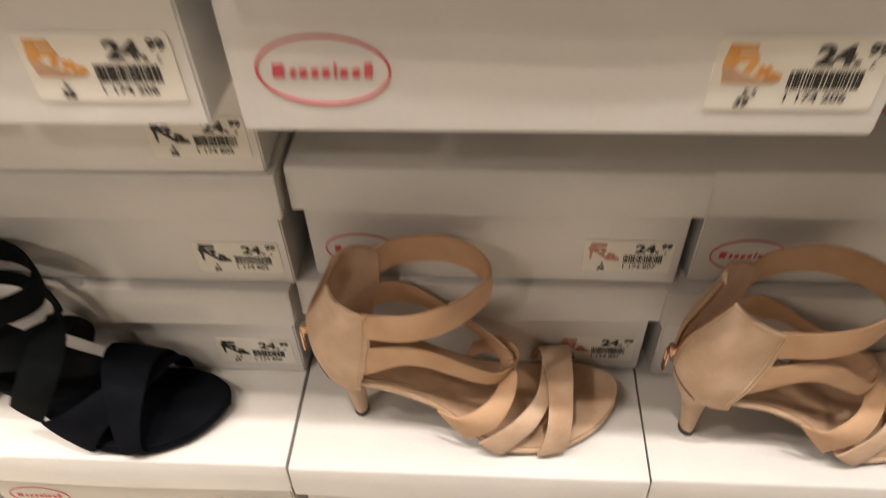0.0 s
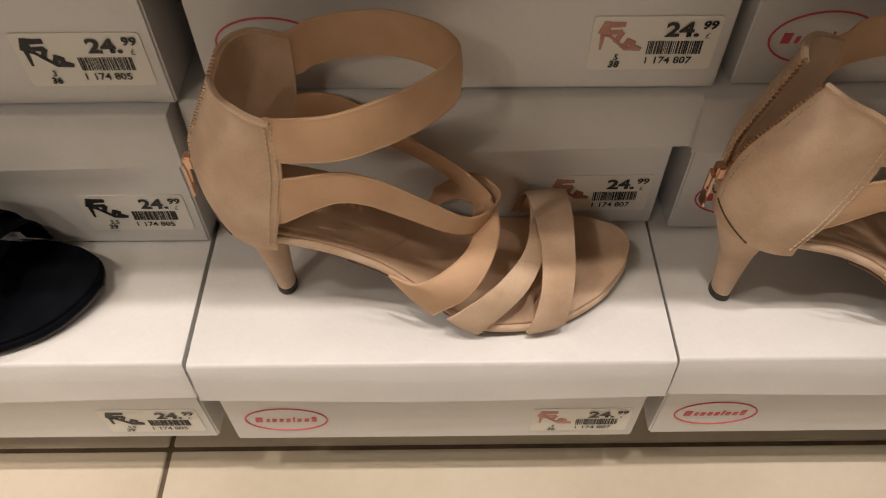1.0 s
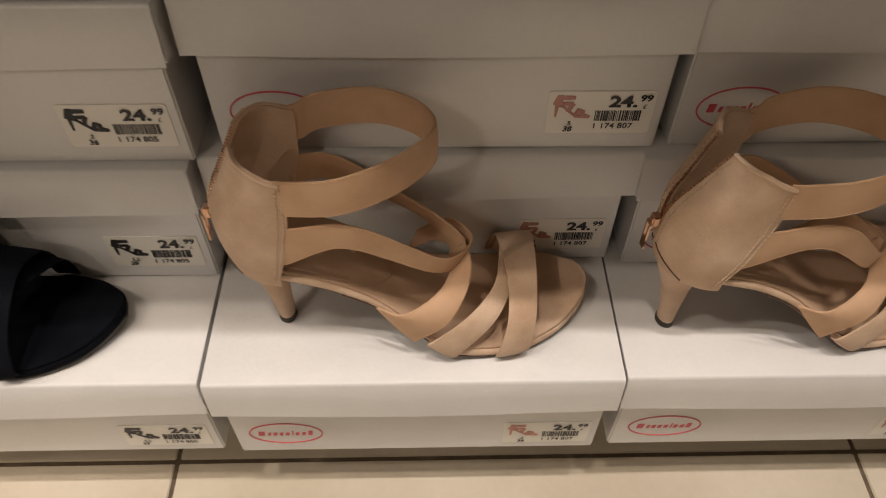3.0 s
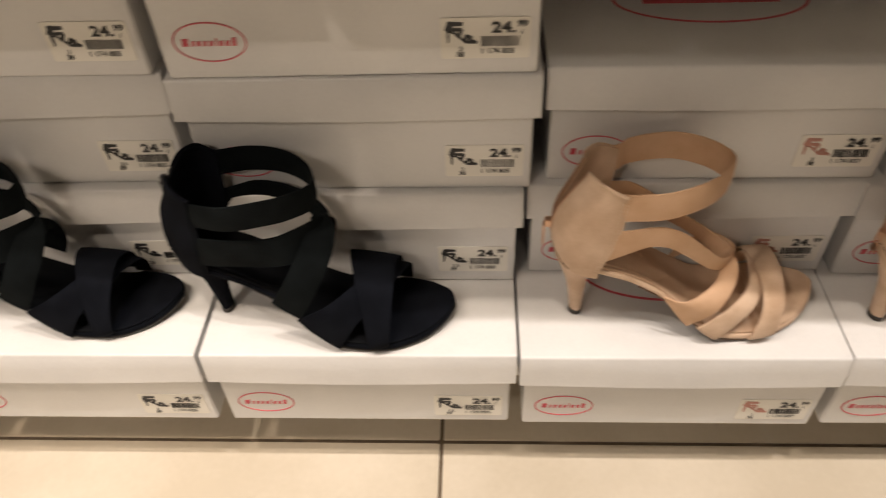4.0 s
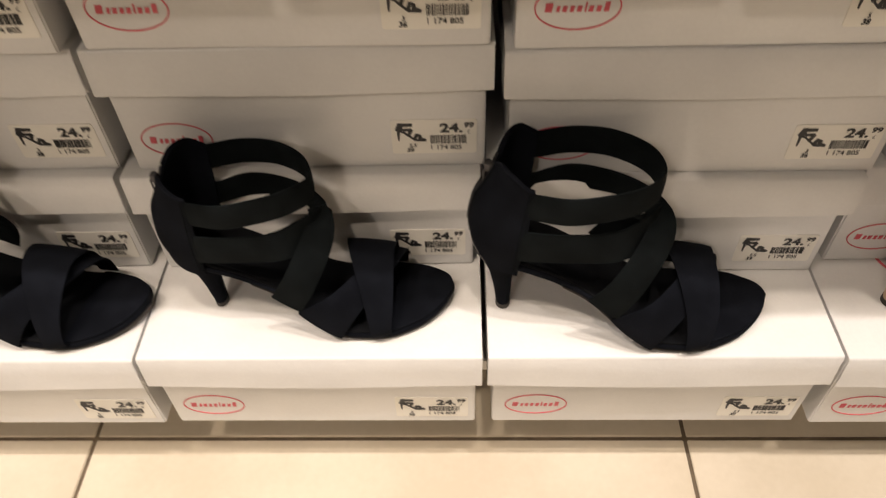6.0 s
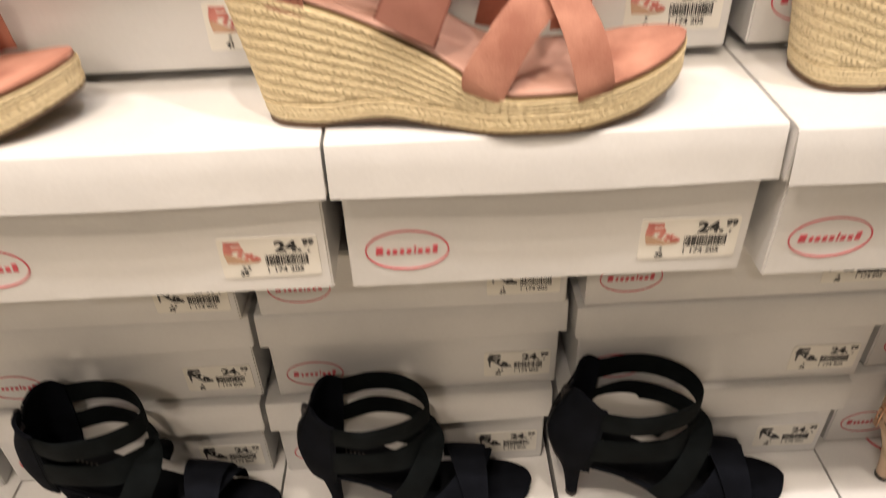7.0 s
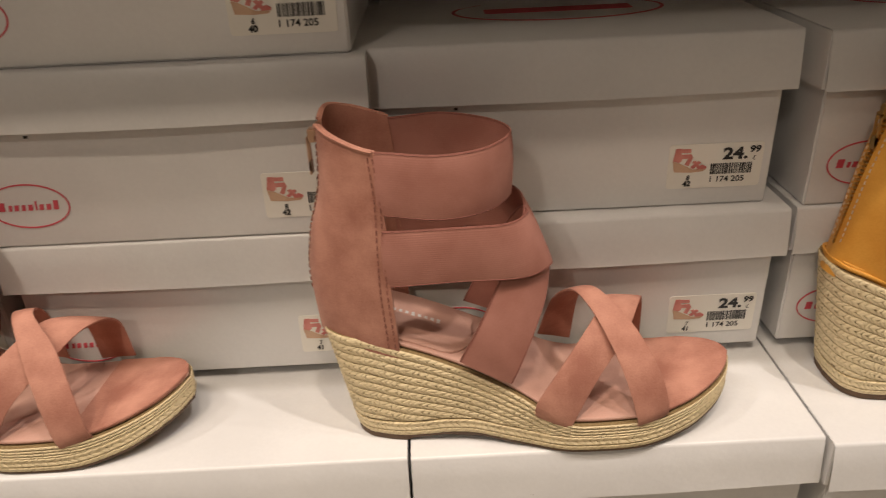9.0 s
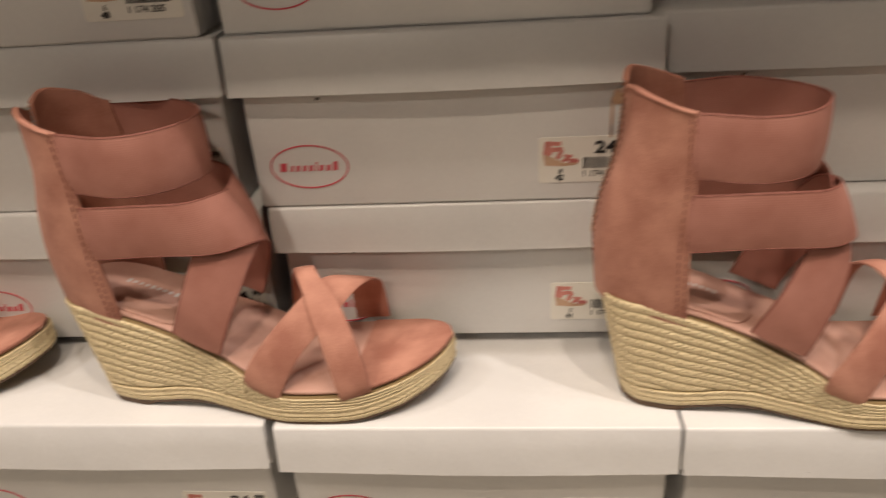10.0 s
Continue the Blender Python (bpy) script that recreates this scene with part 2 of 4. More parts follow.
def spline(points, n):
    """Catmull-Rom samples through the points."""
    p = [Vector(q) for q in points]
    p = [p[0] * 2 - p[1]] + p + [p[-1] * 2 - p[-2]]
    out = []
    segs = len(p) - 3
    for i in range(n):
        u = i / (n - 1) * segs
        k = min(int(u), segs - 1)
        t = u - k
        a, b, c, d = p[k:k + 4]
        out.append(0.5 * ((2 * b) + (c - a) * t + (2 * a - 5 * b + 4 * c - d) * t * t + (3 * b - a - 3 * c + d) * t ** 3))
    return out


def lerp_table(table, x):
    """Smooth interpolation in a table of (x, value) that never overshoots."""
    if x <= table[0][0]:
        return table[0][1]
    if x >= table[-1][0]:
        return table[-1][1]
    n = len(table)
    k = max(i for i in range(n - 1) if table[i][0] <= x)

    def slope(i):
        return (table[i + 1][1] - table[i][1]) / (table[i + 1][0] - table[i][0])

    def tangent(i):
        if i == 0 or i == n - 1:
            return slope(0) if i == 0 else slope(n - 2)
        a, b = slope(i - 1), slope(i)
        return 0.0 if a * b <= 0 else 2 * a * b / (a + b)

    (x0, v0), (x1, v1) = table[k], table[k + 1]
    d = x1 - x0
    t = (x - x0) / d
    return v0 * (1 + 2 * t) * (1 - t) ** 2 + tangent(k) * d * t * (1 - t) ** 2 + v1 * t * t * (3 - 2 * t) + tangent(k + 1) * d * t * t * (t - 1)


def tube(bm, pts, r, sides=6):
    rings = []
    for i, p in enumerate(pts):
        t = (pts[min(i + 1, len(pts) - 1)] - pts[max(i - 1, 0)]).normalized()
        a = t.orthogonal().normalized()
        if rings:
            a = (last - t * last.dot(t)).normalized()
        last = a
        b = t.cross(a)
        rings.append([p + r * (math.cos(2 * math.pi * j / sides) * a + math.sin(2 * math.pi * j / sides) * b) for j in range(sides)])
    loft(bm, rings)


# ---- the room ----
def slab(name, x0, x1, y0, y1, z0, z1, mat, label, category):
    bm = bmesh.new()
    add_box(bm, x0, x1, y0, y1, z0, z1)
    return tagged(part(name, bm, mat, None, smooth=False), label, category, "", "structure")


FLOOR = -0.063
slab("wall_north", -3.01, 2.866, 0.62, 0.72, FLOOR - 0.1, 2.9, M_WALL, "plain painted shop wall behind the shelves", "wall")
slab("wall_south", -3.01, 2.866, -5.6, -5.5, FLOOR - 0.1, 2.9, M_WALL, "plain painted shop wall across the aisle", "wall")
slab("wall_west", -3.11, -3.01, -5.6, 0.72, FLOOR - 0.1, 2.9, M_WALL, "plain painted side wall of the shop", "wall")
slab("wall_east", 2.866, 2.966, -5.6, 0.72, FLOOR - 0.1, 2.9, M_WALL, "plain painted side wall of the shop", "wall")
slab("ceiling", -3.11, 2.966, -5.6, 0.72, 2.9, 3.0, M_CEIL, "plain dark grey shop ceiling", "ceiling")
floor = slab("floor", -3.01, 2.866, -5.5, 0.62, FLOOR - 0.1, FLOOR - 0.0015, M_GROUT, "cream porcelain tiles with dark grout joints", "floor")

# the shelf unit that carries the boxes
unit = empty("shelf_unit")
tagged(unit, "pale painted steel shop shelving under the shoe boxes", "shelf")
for z0, z1, y0 in ((0.008, 0.026, 0.07), (0.4525, 0.4575, 0.03), (0.914, 0.934, -0.015)):
    bm = bmesh.new()
    add_box(bm, -2.0, 1.6, y0, 0.5, z0, z1, 0.0015)
    part("deck", bm, M_STEEL, unit)
bm = bmesh.new()
add_box(bm, -2.0, 1.6, 0.5, 0.515, FLOOR, 1.6, 0.001)
part("back_panel", bm, M_STEEL, unit)
bm = bmesh.new()
add_box(bm, -2.0, 1.6, 0.2, 0.215, FLOOR, 0.008, 0.001)
part("kick_plate", bm, M_STEEL, unit)


# ---- shoe boxes ----
def text_mesh(body, size, shear=0.0, bold=0.0):
    cu = bpy.data.curves.new("lettering", "FONT")
    cu.body, cu.size, cu.shear, cu.offset, cu.resolution_u = body, size, shear, bold, 3
    ob = new("lettering", cu)
    me = bpy.data.meshes.new_from_object(ob.evaluated_get(bpy.context.evaluated_depsgraph_get()))
    bpy.data.objects.remove(ob)
    bpy.data.curves.remove(cu)
    return me


def flat_poly(bm, pts, y0, y1):
    """A thin upright plate with the outline pts (x, z)."""
    a = [bm.verts.new((x, y0, z)) for x, z in pts]
    b = [bm.verts.new((x, y1, z)) for x, z in pts]
    bm.faces.new(a)
    bm.faces.new(b[::-1])
    for i in range(len(pts)):
        k = (i + 1) % len(pts)
        bm.faces.new((a[i], b[i], b[k], a[k]))


def oval_ring(bm, cx, cz, rx, rz, w, y0, y1, n=40):
    out, inn, o2, i2 = [], [], [], []
    for k in range(n):
        a = 2 * math.pi * k / n
        c, s = math.cos(a), math.sin(a)
        out.append(bm.verts.new((cx + rx * c, y0, cz + rz * s)))
        inn.append(bm.verts.new((cx + (rx - w) * c, y0, cz + (rz - w) * s)))
        o2.append(bm.verts.new((cx + rx * c, y1, cz + rz * s)))
        i2.append(bm.verts.new((cx + (rx - w) * c, y1, cz + (rz - w) * s)))
    for k in range(n):
        j = (k + 1) % n
        bm.faces.new((out[k], out[j], inn[j], inn[k]))
        bm.faces.new((out[k], o2[k], o2[j], out[j]))
        bm.faces.new((inn[k], inn[j], i2[j], i2[k]))


# printed pictures of the sandals, strap by strap, in a unit square
STILETTO = [
    [(0.0, 0.62), (0.10, 1.0), (0.24, 1.0), (0.26, 0.60), (0.14, 0.52)], [(0.06, 0.56), (0.16, 0.52), (0.13, 0.06), (0.08, 0.06)],
    [(0.22, 0.98), (0.56, 0.97), (0.56, 0.82), (0.24, 0.80)], [(0.24, 0.70), (0.52, 0.72), (0.56, 0.58), (0.26, 0.57)], [(0.46, 0.66), (0.58, 0.62), (0.46, 0.26), (0.36, 0.32)],
    [(0.55, 0.14), (0.66, 0.08), (0.76, 0.40), (0.65, 0.44)], [(0.72, 0.08), (0.83, 0.07), (0.85, 0.34), (0.74, 0.40)],
    [(0.10, 0.55), (0.26, 0.48), (0.62, 0.04), (0.98, 0.02), (1.0, 0.12), (0.86, 0.20), (0.66, 0.12), (0.28, 0.56)]]
WEDGE = [
    [(0.0, 0.50), (0.06, 1.0), (0.22, 1.0), (0.26, 0.50), (0.18, 0.42)], [(0.21, 0.98), (0.50, 0.97), (0.50, 0.82), (0.22, 0.83)], [(0.22, 0.74), (0.52, 0.76), (0.58, 0.60), (0.24, 0.58)],
    [(0.46, 0.64), (0.57, 0.62), (0.47, 0.28), (0.35, 0.34)], [(0.52, 0.22), (0.61, 0.15), (0.83, 0.40), (0.75, 0.47)], [(0.56, 0.44), (0.66, 0.48), (0.86, 0.16), (0.76, 0.12)],
    [(0.72, 0.12), (0.98, 0.14), (1.0, 0.22), (0.88, 0.31), (0.78, 0.26)]]
WEDGE_SOLE = [[(0.0, 0.48), (0.18, 0.41), (0.60, 0.12), (0.98, 0.12), (0.90, 0.03), (0.55, 0.0), (0.06, 0.04)]]


def make_box(style, w, d, h, lid_h, number, size_text, label, emblem):
    """A closed shoe box: body, lid with a printed top, oval print and price label on the long side. Its base corner: x from 0 to w, y from 0."""
    ob = empty("shoe_box")
    tagged(ob, label, "shoe box")
    o = 0.005
    # body with raised rim hidden in the lid
    bm = bmesh.new()
    add_box(bm, o, w - o, o, d - o, 0, h - 0.003, 0.0012)
    part("body", bm, M_CARD, ob)
    # lid: a shell with softly bowed sides
    nx = 14
    flare = 0.0045 if style in ("pink", "mustard") else 0.003
    bm = bmesh.new()

    def lid_grid(inset, top):
        prof = []
        for k in range(nx + 1):
            u = k / nx
            bow = 0.0011 * math.sin(math.pi * u) + 0.0004 * math.sin(7 * u + w * 40)
            sag = 0.0008 * math.sin(math.pi * u)
            x = inset + (w - 2 * inset) * u
            r = 0.0021
            prof.append([Vector((x, inset - bow - flare, h - lid_h - sag * 0.6)), Vector((x, inset - bow * 0.8 - flare / 2, h - lid_h * 0.5)),
                         Vector((x, inset, h - r - top)), Vector((x, inset + r * 0.4, h - r * 0.35 - top)), Vector((x, inset + r, h - top)),
                         Vector((x, d / 2, h - top - sag)),
                         Vector((x, d - inset - r, h - top)), Vector((x, d - inset, h - r - top)), Vector((x, d - inset + bow + 0.001, h - lid_h))])
        return prof

    grid_shell(bm, lid_grid(0, 0), lid_grid(0.002, 0.002))
    for x in (0.0, w):
        s = 0.002 if x == 0 else -0.002
        add_box(bm, min(x, x + s) + 0.00002, max(x, x + s) - 0.00002, 0.0012, d - 0.0012, h - lid_h, h - 0.0008)
    lid = part("lid", bm, M_CARD, ob, sharp=35)
    # large oval printed on the lid's top
    if emblem:
        bm = bmesh.new()
        oval_ring(bm, 0, 0, w * 0.29, d * 0.235, 0.0026, 0, 0.0006, 64)
        add_box(bm, -w * 0.2, w * 0.2, 0, 0.0006, -0.008, 0.008)
        bmesh.ops.transform(bm, matrix=pose(w / 2, d * 0.6, h - 0.0003, -90), verts=bm.verts)
        part("top_emblem", bm, M_RED, lid, "red oval printed on the lid", smooth=False)
    # small oval on the side
    yf = o - 0.0005
    bm = bmesh.new()
    cx, cz = 0.0415, 0.0285
    oval_ring(bm, cx, cz, 0.0262, 0.0152, 0.0009, yf, o + 0.0003)
    part("emblem_ring", bm, M_RED, ob, "thin red oval print", smooth=False)
    bm = bmesh.new()
    ex = cx - 0.0198
    for bw, low, high in ((0.0058, 0, 1.5), (0.0026, 0, 1.0), (0.0036, 0, 1.0), (0.0032, 0, 1.0), (0.0036, 0, 1.0), (0.0014, 0, 1.6), (0.0036, 0, 1.0), (0.0036, 0, 1.0), (0.0040, 0, 1.6)):
        z0, z1 = cz - 0.0028 + low, cz - 0.0028 + 0.0038 * high
        flat_poly(bm, [(ex, z0), (ex + 0.75 * bw, z0), (ex + 0.75 * bw + 0.0007, z1), (ex + 0.0007, z1)], yf, o + 0.0003)
        ex += bw + 0.0010
    part("emblem_print", bm, M_RED, ob, "row of small red printed blocks", smooth=False)["kind"] = "stuff"
    # staple mark
    bm = bmesh.new()
    add_box(bm, 0.052, 0.0545, o - 0.0004, o + 0.0003, h - lid_h - 0.006, h - lid_h - 0.0045)
    part("punch_mark", bm, M_INK, ob, smooth=False)
    # price label
    lw, lh = 0.0615, 0.0305
    lx, lz = w - o - 0.006 - lw, 0.0125 if h > 0.105 else 0.0095
    ly = o - 0.0006
    bm = bmesh.new()
    pts = []
    for qx, qz, a0 in ((lw - 0.002, lh - 0.002, 0), (0.002, lh - 0.002, 90), (0.002, 0.002, 180), (lw - 0.002, 0.002, 270)):
        for k in range(4):
            a = radians(a0 + 30 * k)
            pts.append((lx + qx + 0.002 * math.cos(a), lz + qz + 0.002 * math.sin(a)))
    flat_poly(bm, pts, ly, o + 0.0003)
    lab = part("price_label", bm, M_LABEL, ob, "white self-adhesive price label", smooth=False)
    def picture(name, shapes, mat, text):
        bm = bmesh.new()
        for i, shape in enumerate(shapes):
            flat_poly(bm, [(lx + 0.0028 + 0.0225 * a, lz + 0.0112 + 0.0168 * b) for a, b in shape], ly - 0.0003 - 0.00004 * i, ly + 0.0002)
        part(name, bm, mat, lab, text, smooth=False)["kind"] = "stuff"

    wedge = style in ("pink", "mustard")
    picture("shoe_picture", WEDGE if wedge else STILETTO, M_PIC[style], "small printed picture of the sandal")
    if wedge:
        picture("picture_sole", WEDGE_SOLE, M_PIC["sole"], "printed straw-coloured wedge")

    def lettering(name, body, size, x, z, shear=0.0, bold=0.0, wide=1.0):
        me = text_mesh(body, size, shear, bold)
        me.transform(Matrix.Diagonal((wide, 1, 1, 1)))
        me.transform(pose(lx + x, ly - 0.0005, lz + z, 90))
        me.materials.append(M_INK)
        t = new(name, me)
        t.parent = lab

    lettering("price_text", "24.", 0.0108, 0.0350, 0.0198, 0.0, 0.00042, 1.25)
    lettering("pence_text", "99", 0.0062, 0.0520, 0.0238, 0.1, 0.00022, 1.15)
    lettering("currency_text", "£", 0.0045, 0.0545, 0.0185)
    lettering("article_number", number, 0.0056, 0.0272, 0.0040, 0, 0.0001, 1.05)
    lettering("size_text", size_text, 0.0052, 0.0105, 0.0018, 0.1, 0.0002)
    lettering("size_text", UK_SIZE[size_text], 0.0045, 0.0125, 0.0063, 0.1, 0.0001)
    rng = random.Random(number + size_text)
    bm = bmesh.new()
    x = 0.0280
    while x < 0.0545:
        bw = rng.choice((0.0003, 0.0005, 0.0009))
        add_box(bm, lx + x, lx + x + bw, ly - 0.0004, ly + 0.0002, lz + 0.0094, lz + 0.0168)
        x += bw + rng.choice((0.0003, 0.0005, 0.0007))
    part("barcode", bm, M_INK, lab, smooth=False)["kind"] = "stuff"
    return ob


UK_SIZE = {"36": "3", "37": "4", "38": "5", "39": "5.5", "40": "6", "41": "7", "42": "8"}
COLOUR = {"beige": "beige high-heeled", "black": "black high-heeled", "pink": "old-rose wedge", "mustard": "mustard-yellow wedge"}
NUMBER = {"beige": "1 174 807", "black": "1 174 805", "pink": "1 174 205", "mustard": "1 174 206"}
templates = {}
rb = random.Random(5)


def put_box(style, x, y, z, w, h, lid_h, size_text, where, turn=None, emblem=False):
    key = (style, w, h, size_text, emblem)
    t = rb.uniform(-0.5, 0.5) if turn is None else turn
    m = pose(x + rb.uniform(-0.0008, 0.0008), y + rb.uniform(-0.0025, 0.0025), z, 0, 0, t)
    if key not in templates:
        templates[key] = make_box(style, w, 0.175, h, lid_h, NUMBER[style], size_text,
                                  "white cardboard box with price label for %s sandals" % COLOUR[style], emblem)
        templates[key].matrix_basis = m
        ob = templates[key]
    else:
        ob = copy_thing(templates[key], m)
    tagged(ob, "", "", "shoe boxes " + where)
    return ob


P = 0.272
LOW = {-4: "black", -3: "black", -2: "black", -1: "black", 0: "beige", 1: "beige", 2: "beige"}
SIZES = ("36", "38", "39")
for k, style in LOW.items():
    put_box(style, k * P + 0.0015, 0.0, 0.026, P - 0.003, 0.104, 0.034, SIZES[k % 3], "in the bottom front row", 0.0, k == 0)
    put_box(style, k * P + 0.0015, 0.185, 0.026, P - 0.003, 0.104, 0.034, SIZES[(k + 1) % 3], "hidden behind the bottom row", 0.0)
    n = 3 if style == "black" else 2
    for r in range(n):
        dx = (0.004, 0.013, 0.014)[r] + k * 0.003 + {-1: 0.001, 0: 0.005}.get(k, 0.0)
        put_box(style, k * P + dx, (0.092, 0.095, 0.090)[r] - (0.005 if k == -1 else 0.0), 0.1305 + 0.107 * r, P + (0.003 if k == -1 else -0.002), 0.1065, 0.034, SIZES[(k + r) % 3], "stacked behind the bottom row", None, style == "beige" and r == 1)

UP = [("pink", -1.230, 0.259), ("pink", -0.965, 0.259), ("pink", -0.6985, 0.258), ("pink", -0.4375, 0.259), ("mustard", -0.1765, 0.2165), ("mustard", 0.0445, 0.259), ("mustard", 0.308, 0.259)]
for i, (style, x, w) in enumerate(UP):
    front_y = -0.013 if style == "pink" else (-0.020 if x < 0 else -0.024)
    put_box(style, x, front_y, 0.459, w, 0.108, 0.034, SIZES[i % 3], "in the upper front row", 0.0)
    put_box(style, x, 0.178, 0.459, w, 0.1145, 0.034, SIZES[i % 3], "hidden behind the upper row", 0.0)
UP_SIZES = ("41", "42", "40")
UPB = [("pink", -1.240, 3), ("pink", -0.974, 3), ("pink", -0.706, 3), ("pink", -0.444, 2), ("mustard", -0.176, 2), ("mustard", 0.092, 2), ("mustard", 0.360, 2)]
for i, (style, x, n) in enumerate(UPB):
    for r in range(n):
        back = (0.074, 0.083 if x == -0.444 else 0.072, 0.068)[r]
        z, h, lid_h = ((0.574, 0.1085, 0.032), (0.683, 0.1145, 0.0355), (0.798, 0.1125, 0.035))[r]
        put_box(style, x + (0.0, -0.008 if style == "pink" else -0.002, -0.012)[r], back, z, 0.263, h, lid_h, UP_SIZES[r], "stacked behind the upper row", None, n == 2 and r == 1)


# ---- sandals ----


def sole_ring(x, hw, z0, z1, n=6):
    """A closed cross-section of the sole at x: flat with rounded edges."""
    hw = max(hw, 0.0008)
    r = min((z1 - z0) / 2, hw)
    zc = (z0 + z1) / 2
    pts = []
    for side in (1, -1):
        for k in range(n + 1):
            a = math.pi / 2 - math.pi * k / n
            pts.append(Vector((x, side * (hw - r * 0.7 + 0.7 * r * math.cos(a)), zc + side * r * math.sin(a))))
    return pts


def band(name, edge_a, edge_b, mat, parent, axis, thick=0.0017, piping=None, n=44, lift=0.0):
    """A flat strap between two edge curves, its face turned away from the foot's axis; the UV map is in metres."""
    a, b = spline(edge_a, n), spline(edge_b, n)
    cols = 9
    outer, inner, e1, e2, uvs = [], [], [], [], []
    run = 0.0
    for i in range(n):
        mid = (a[i] + b[i]) / 2
        prev, nxt = max(i - 1, 0), min(i + 1, n - 1)
        t = (a[nxt] + b[nxt] - a[prev] - b[prev]).normalized()
        across = b[i] - a[i]
        out = t.cross(across).normalized()
        if out.dot(mid - axis(mid)) < 0:
            out = -out
        if i:
            run += ((a[i] + b[i]) / 2 - (a[i - 1] + b[i - 1]) / 2).length
        ro, ri, ru = [], [], []
        for k in range(cols):
            f = k / (cols - 1)
            q = a[i] + across * f + out * (lift + 0.0032 * f * (1 - f) * across.length / 0.03)
            edge = 1 - 0.35 * abs(2 * f - 1) ** 6
            ro.append(q + out * (thick / 2 * edge))
            ri.append(q - out * (thick / 2 * edge))
            ru.append((run, f * across.length))
        outer.append(ro)
        inner.append(ri)
        uvs.append(ru)
        e1.append(a[i] + out * lift)
        e2.append(b[i] + out * lift)
    bm = bmesh.new()
    uvl = bm.loops.layers.uv.new("UVMap")
    grid_shell(bm, outer, inner)
    bm.verts.index_update()
    for f in bm.faces:
        for lp in f.loops:
            k = lp.vert.index % (n * cols)
            lp[uvl].uv = uvs[k // cols][k % cols]
    ob = part(name, bm, mat, parent, sharp=50)
    for e in (e1, e2) if piping is not None else ():
        bm = bmesh.new()
        tube(bm, e, 0.0008, 5)
        part("piping", bm, piping, ob)
    return ob


def counter_surface(cfg, u, h, side):
    """A point of the heel quarter: u from the back seam (0) to the front edge (1), h from the sole (0) to the top (1)."""
    th = u * math.pi / 2
    zb = cfg["seat"] - 0.003 - cfg.get("drop", 0.0) * u * u
    zt = lerp_table(cfg["top_edge"], u) - (cfg["near_drop"] * (1 - 0.7 * u) if side < 0 else 0.0)
    z = zb + (zt - zb) * h
    xb, xf, hw = lerp_table(cfg["back"], z), lerp_table(cfg["front"], z), lerp_table(cfg["half"], z)
    gap = cfg["gap"] * max(0.0, (z - cfg["zip_z"]) / (cfg["top_edge"][0][1] - cfg["zip_z"])) * (1 - u) ** 2
    return Vector((xf - (xf - xb) * math.cos(th) ** 0.85 if u < 1 else xf, side * (hw * math.sin(th) + gap), z))


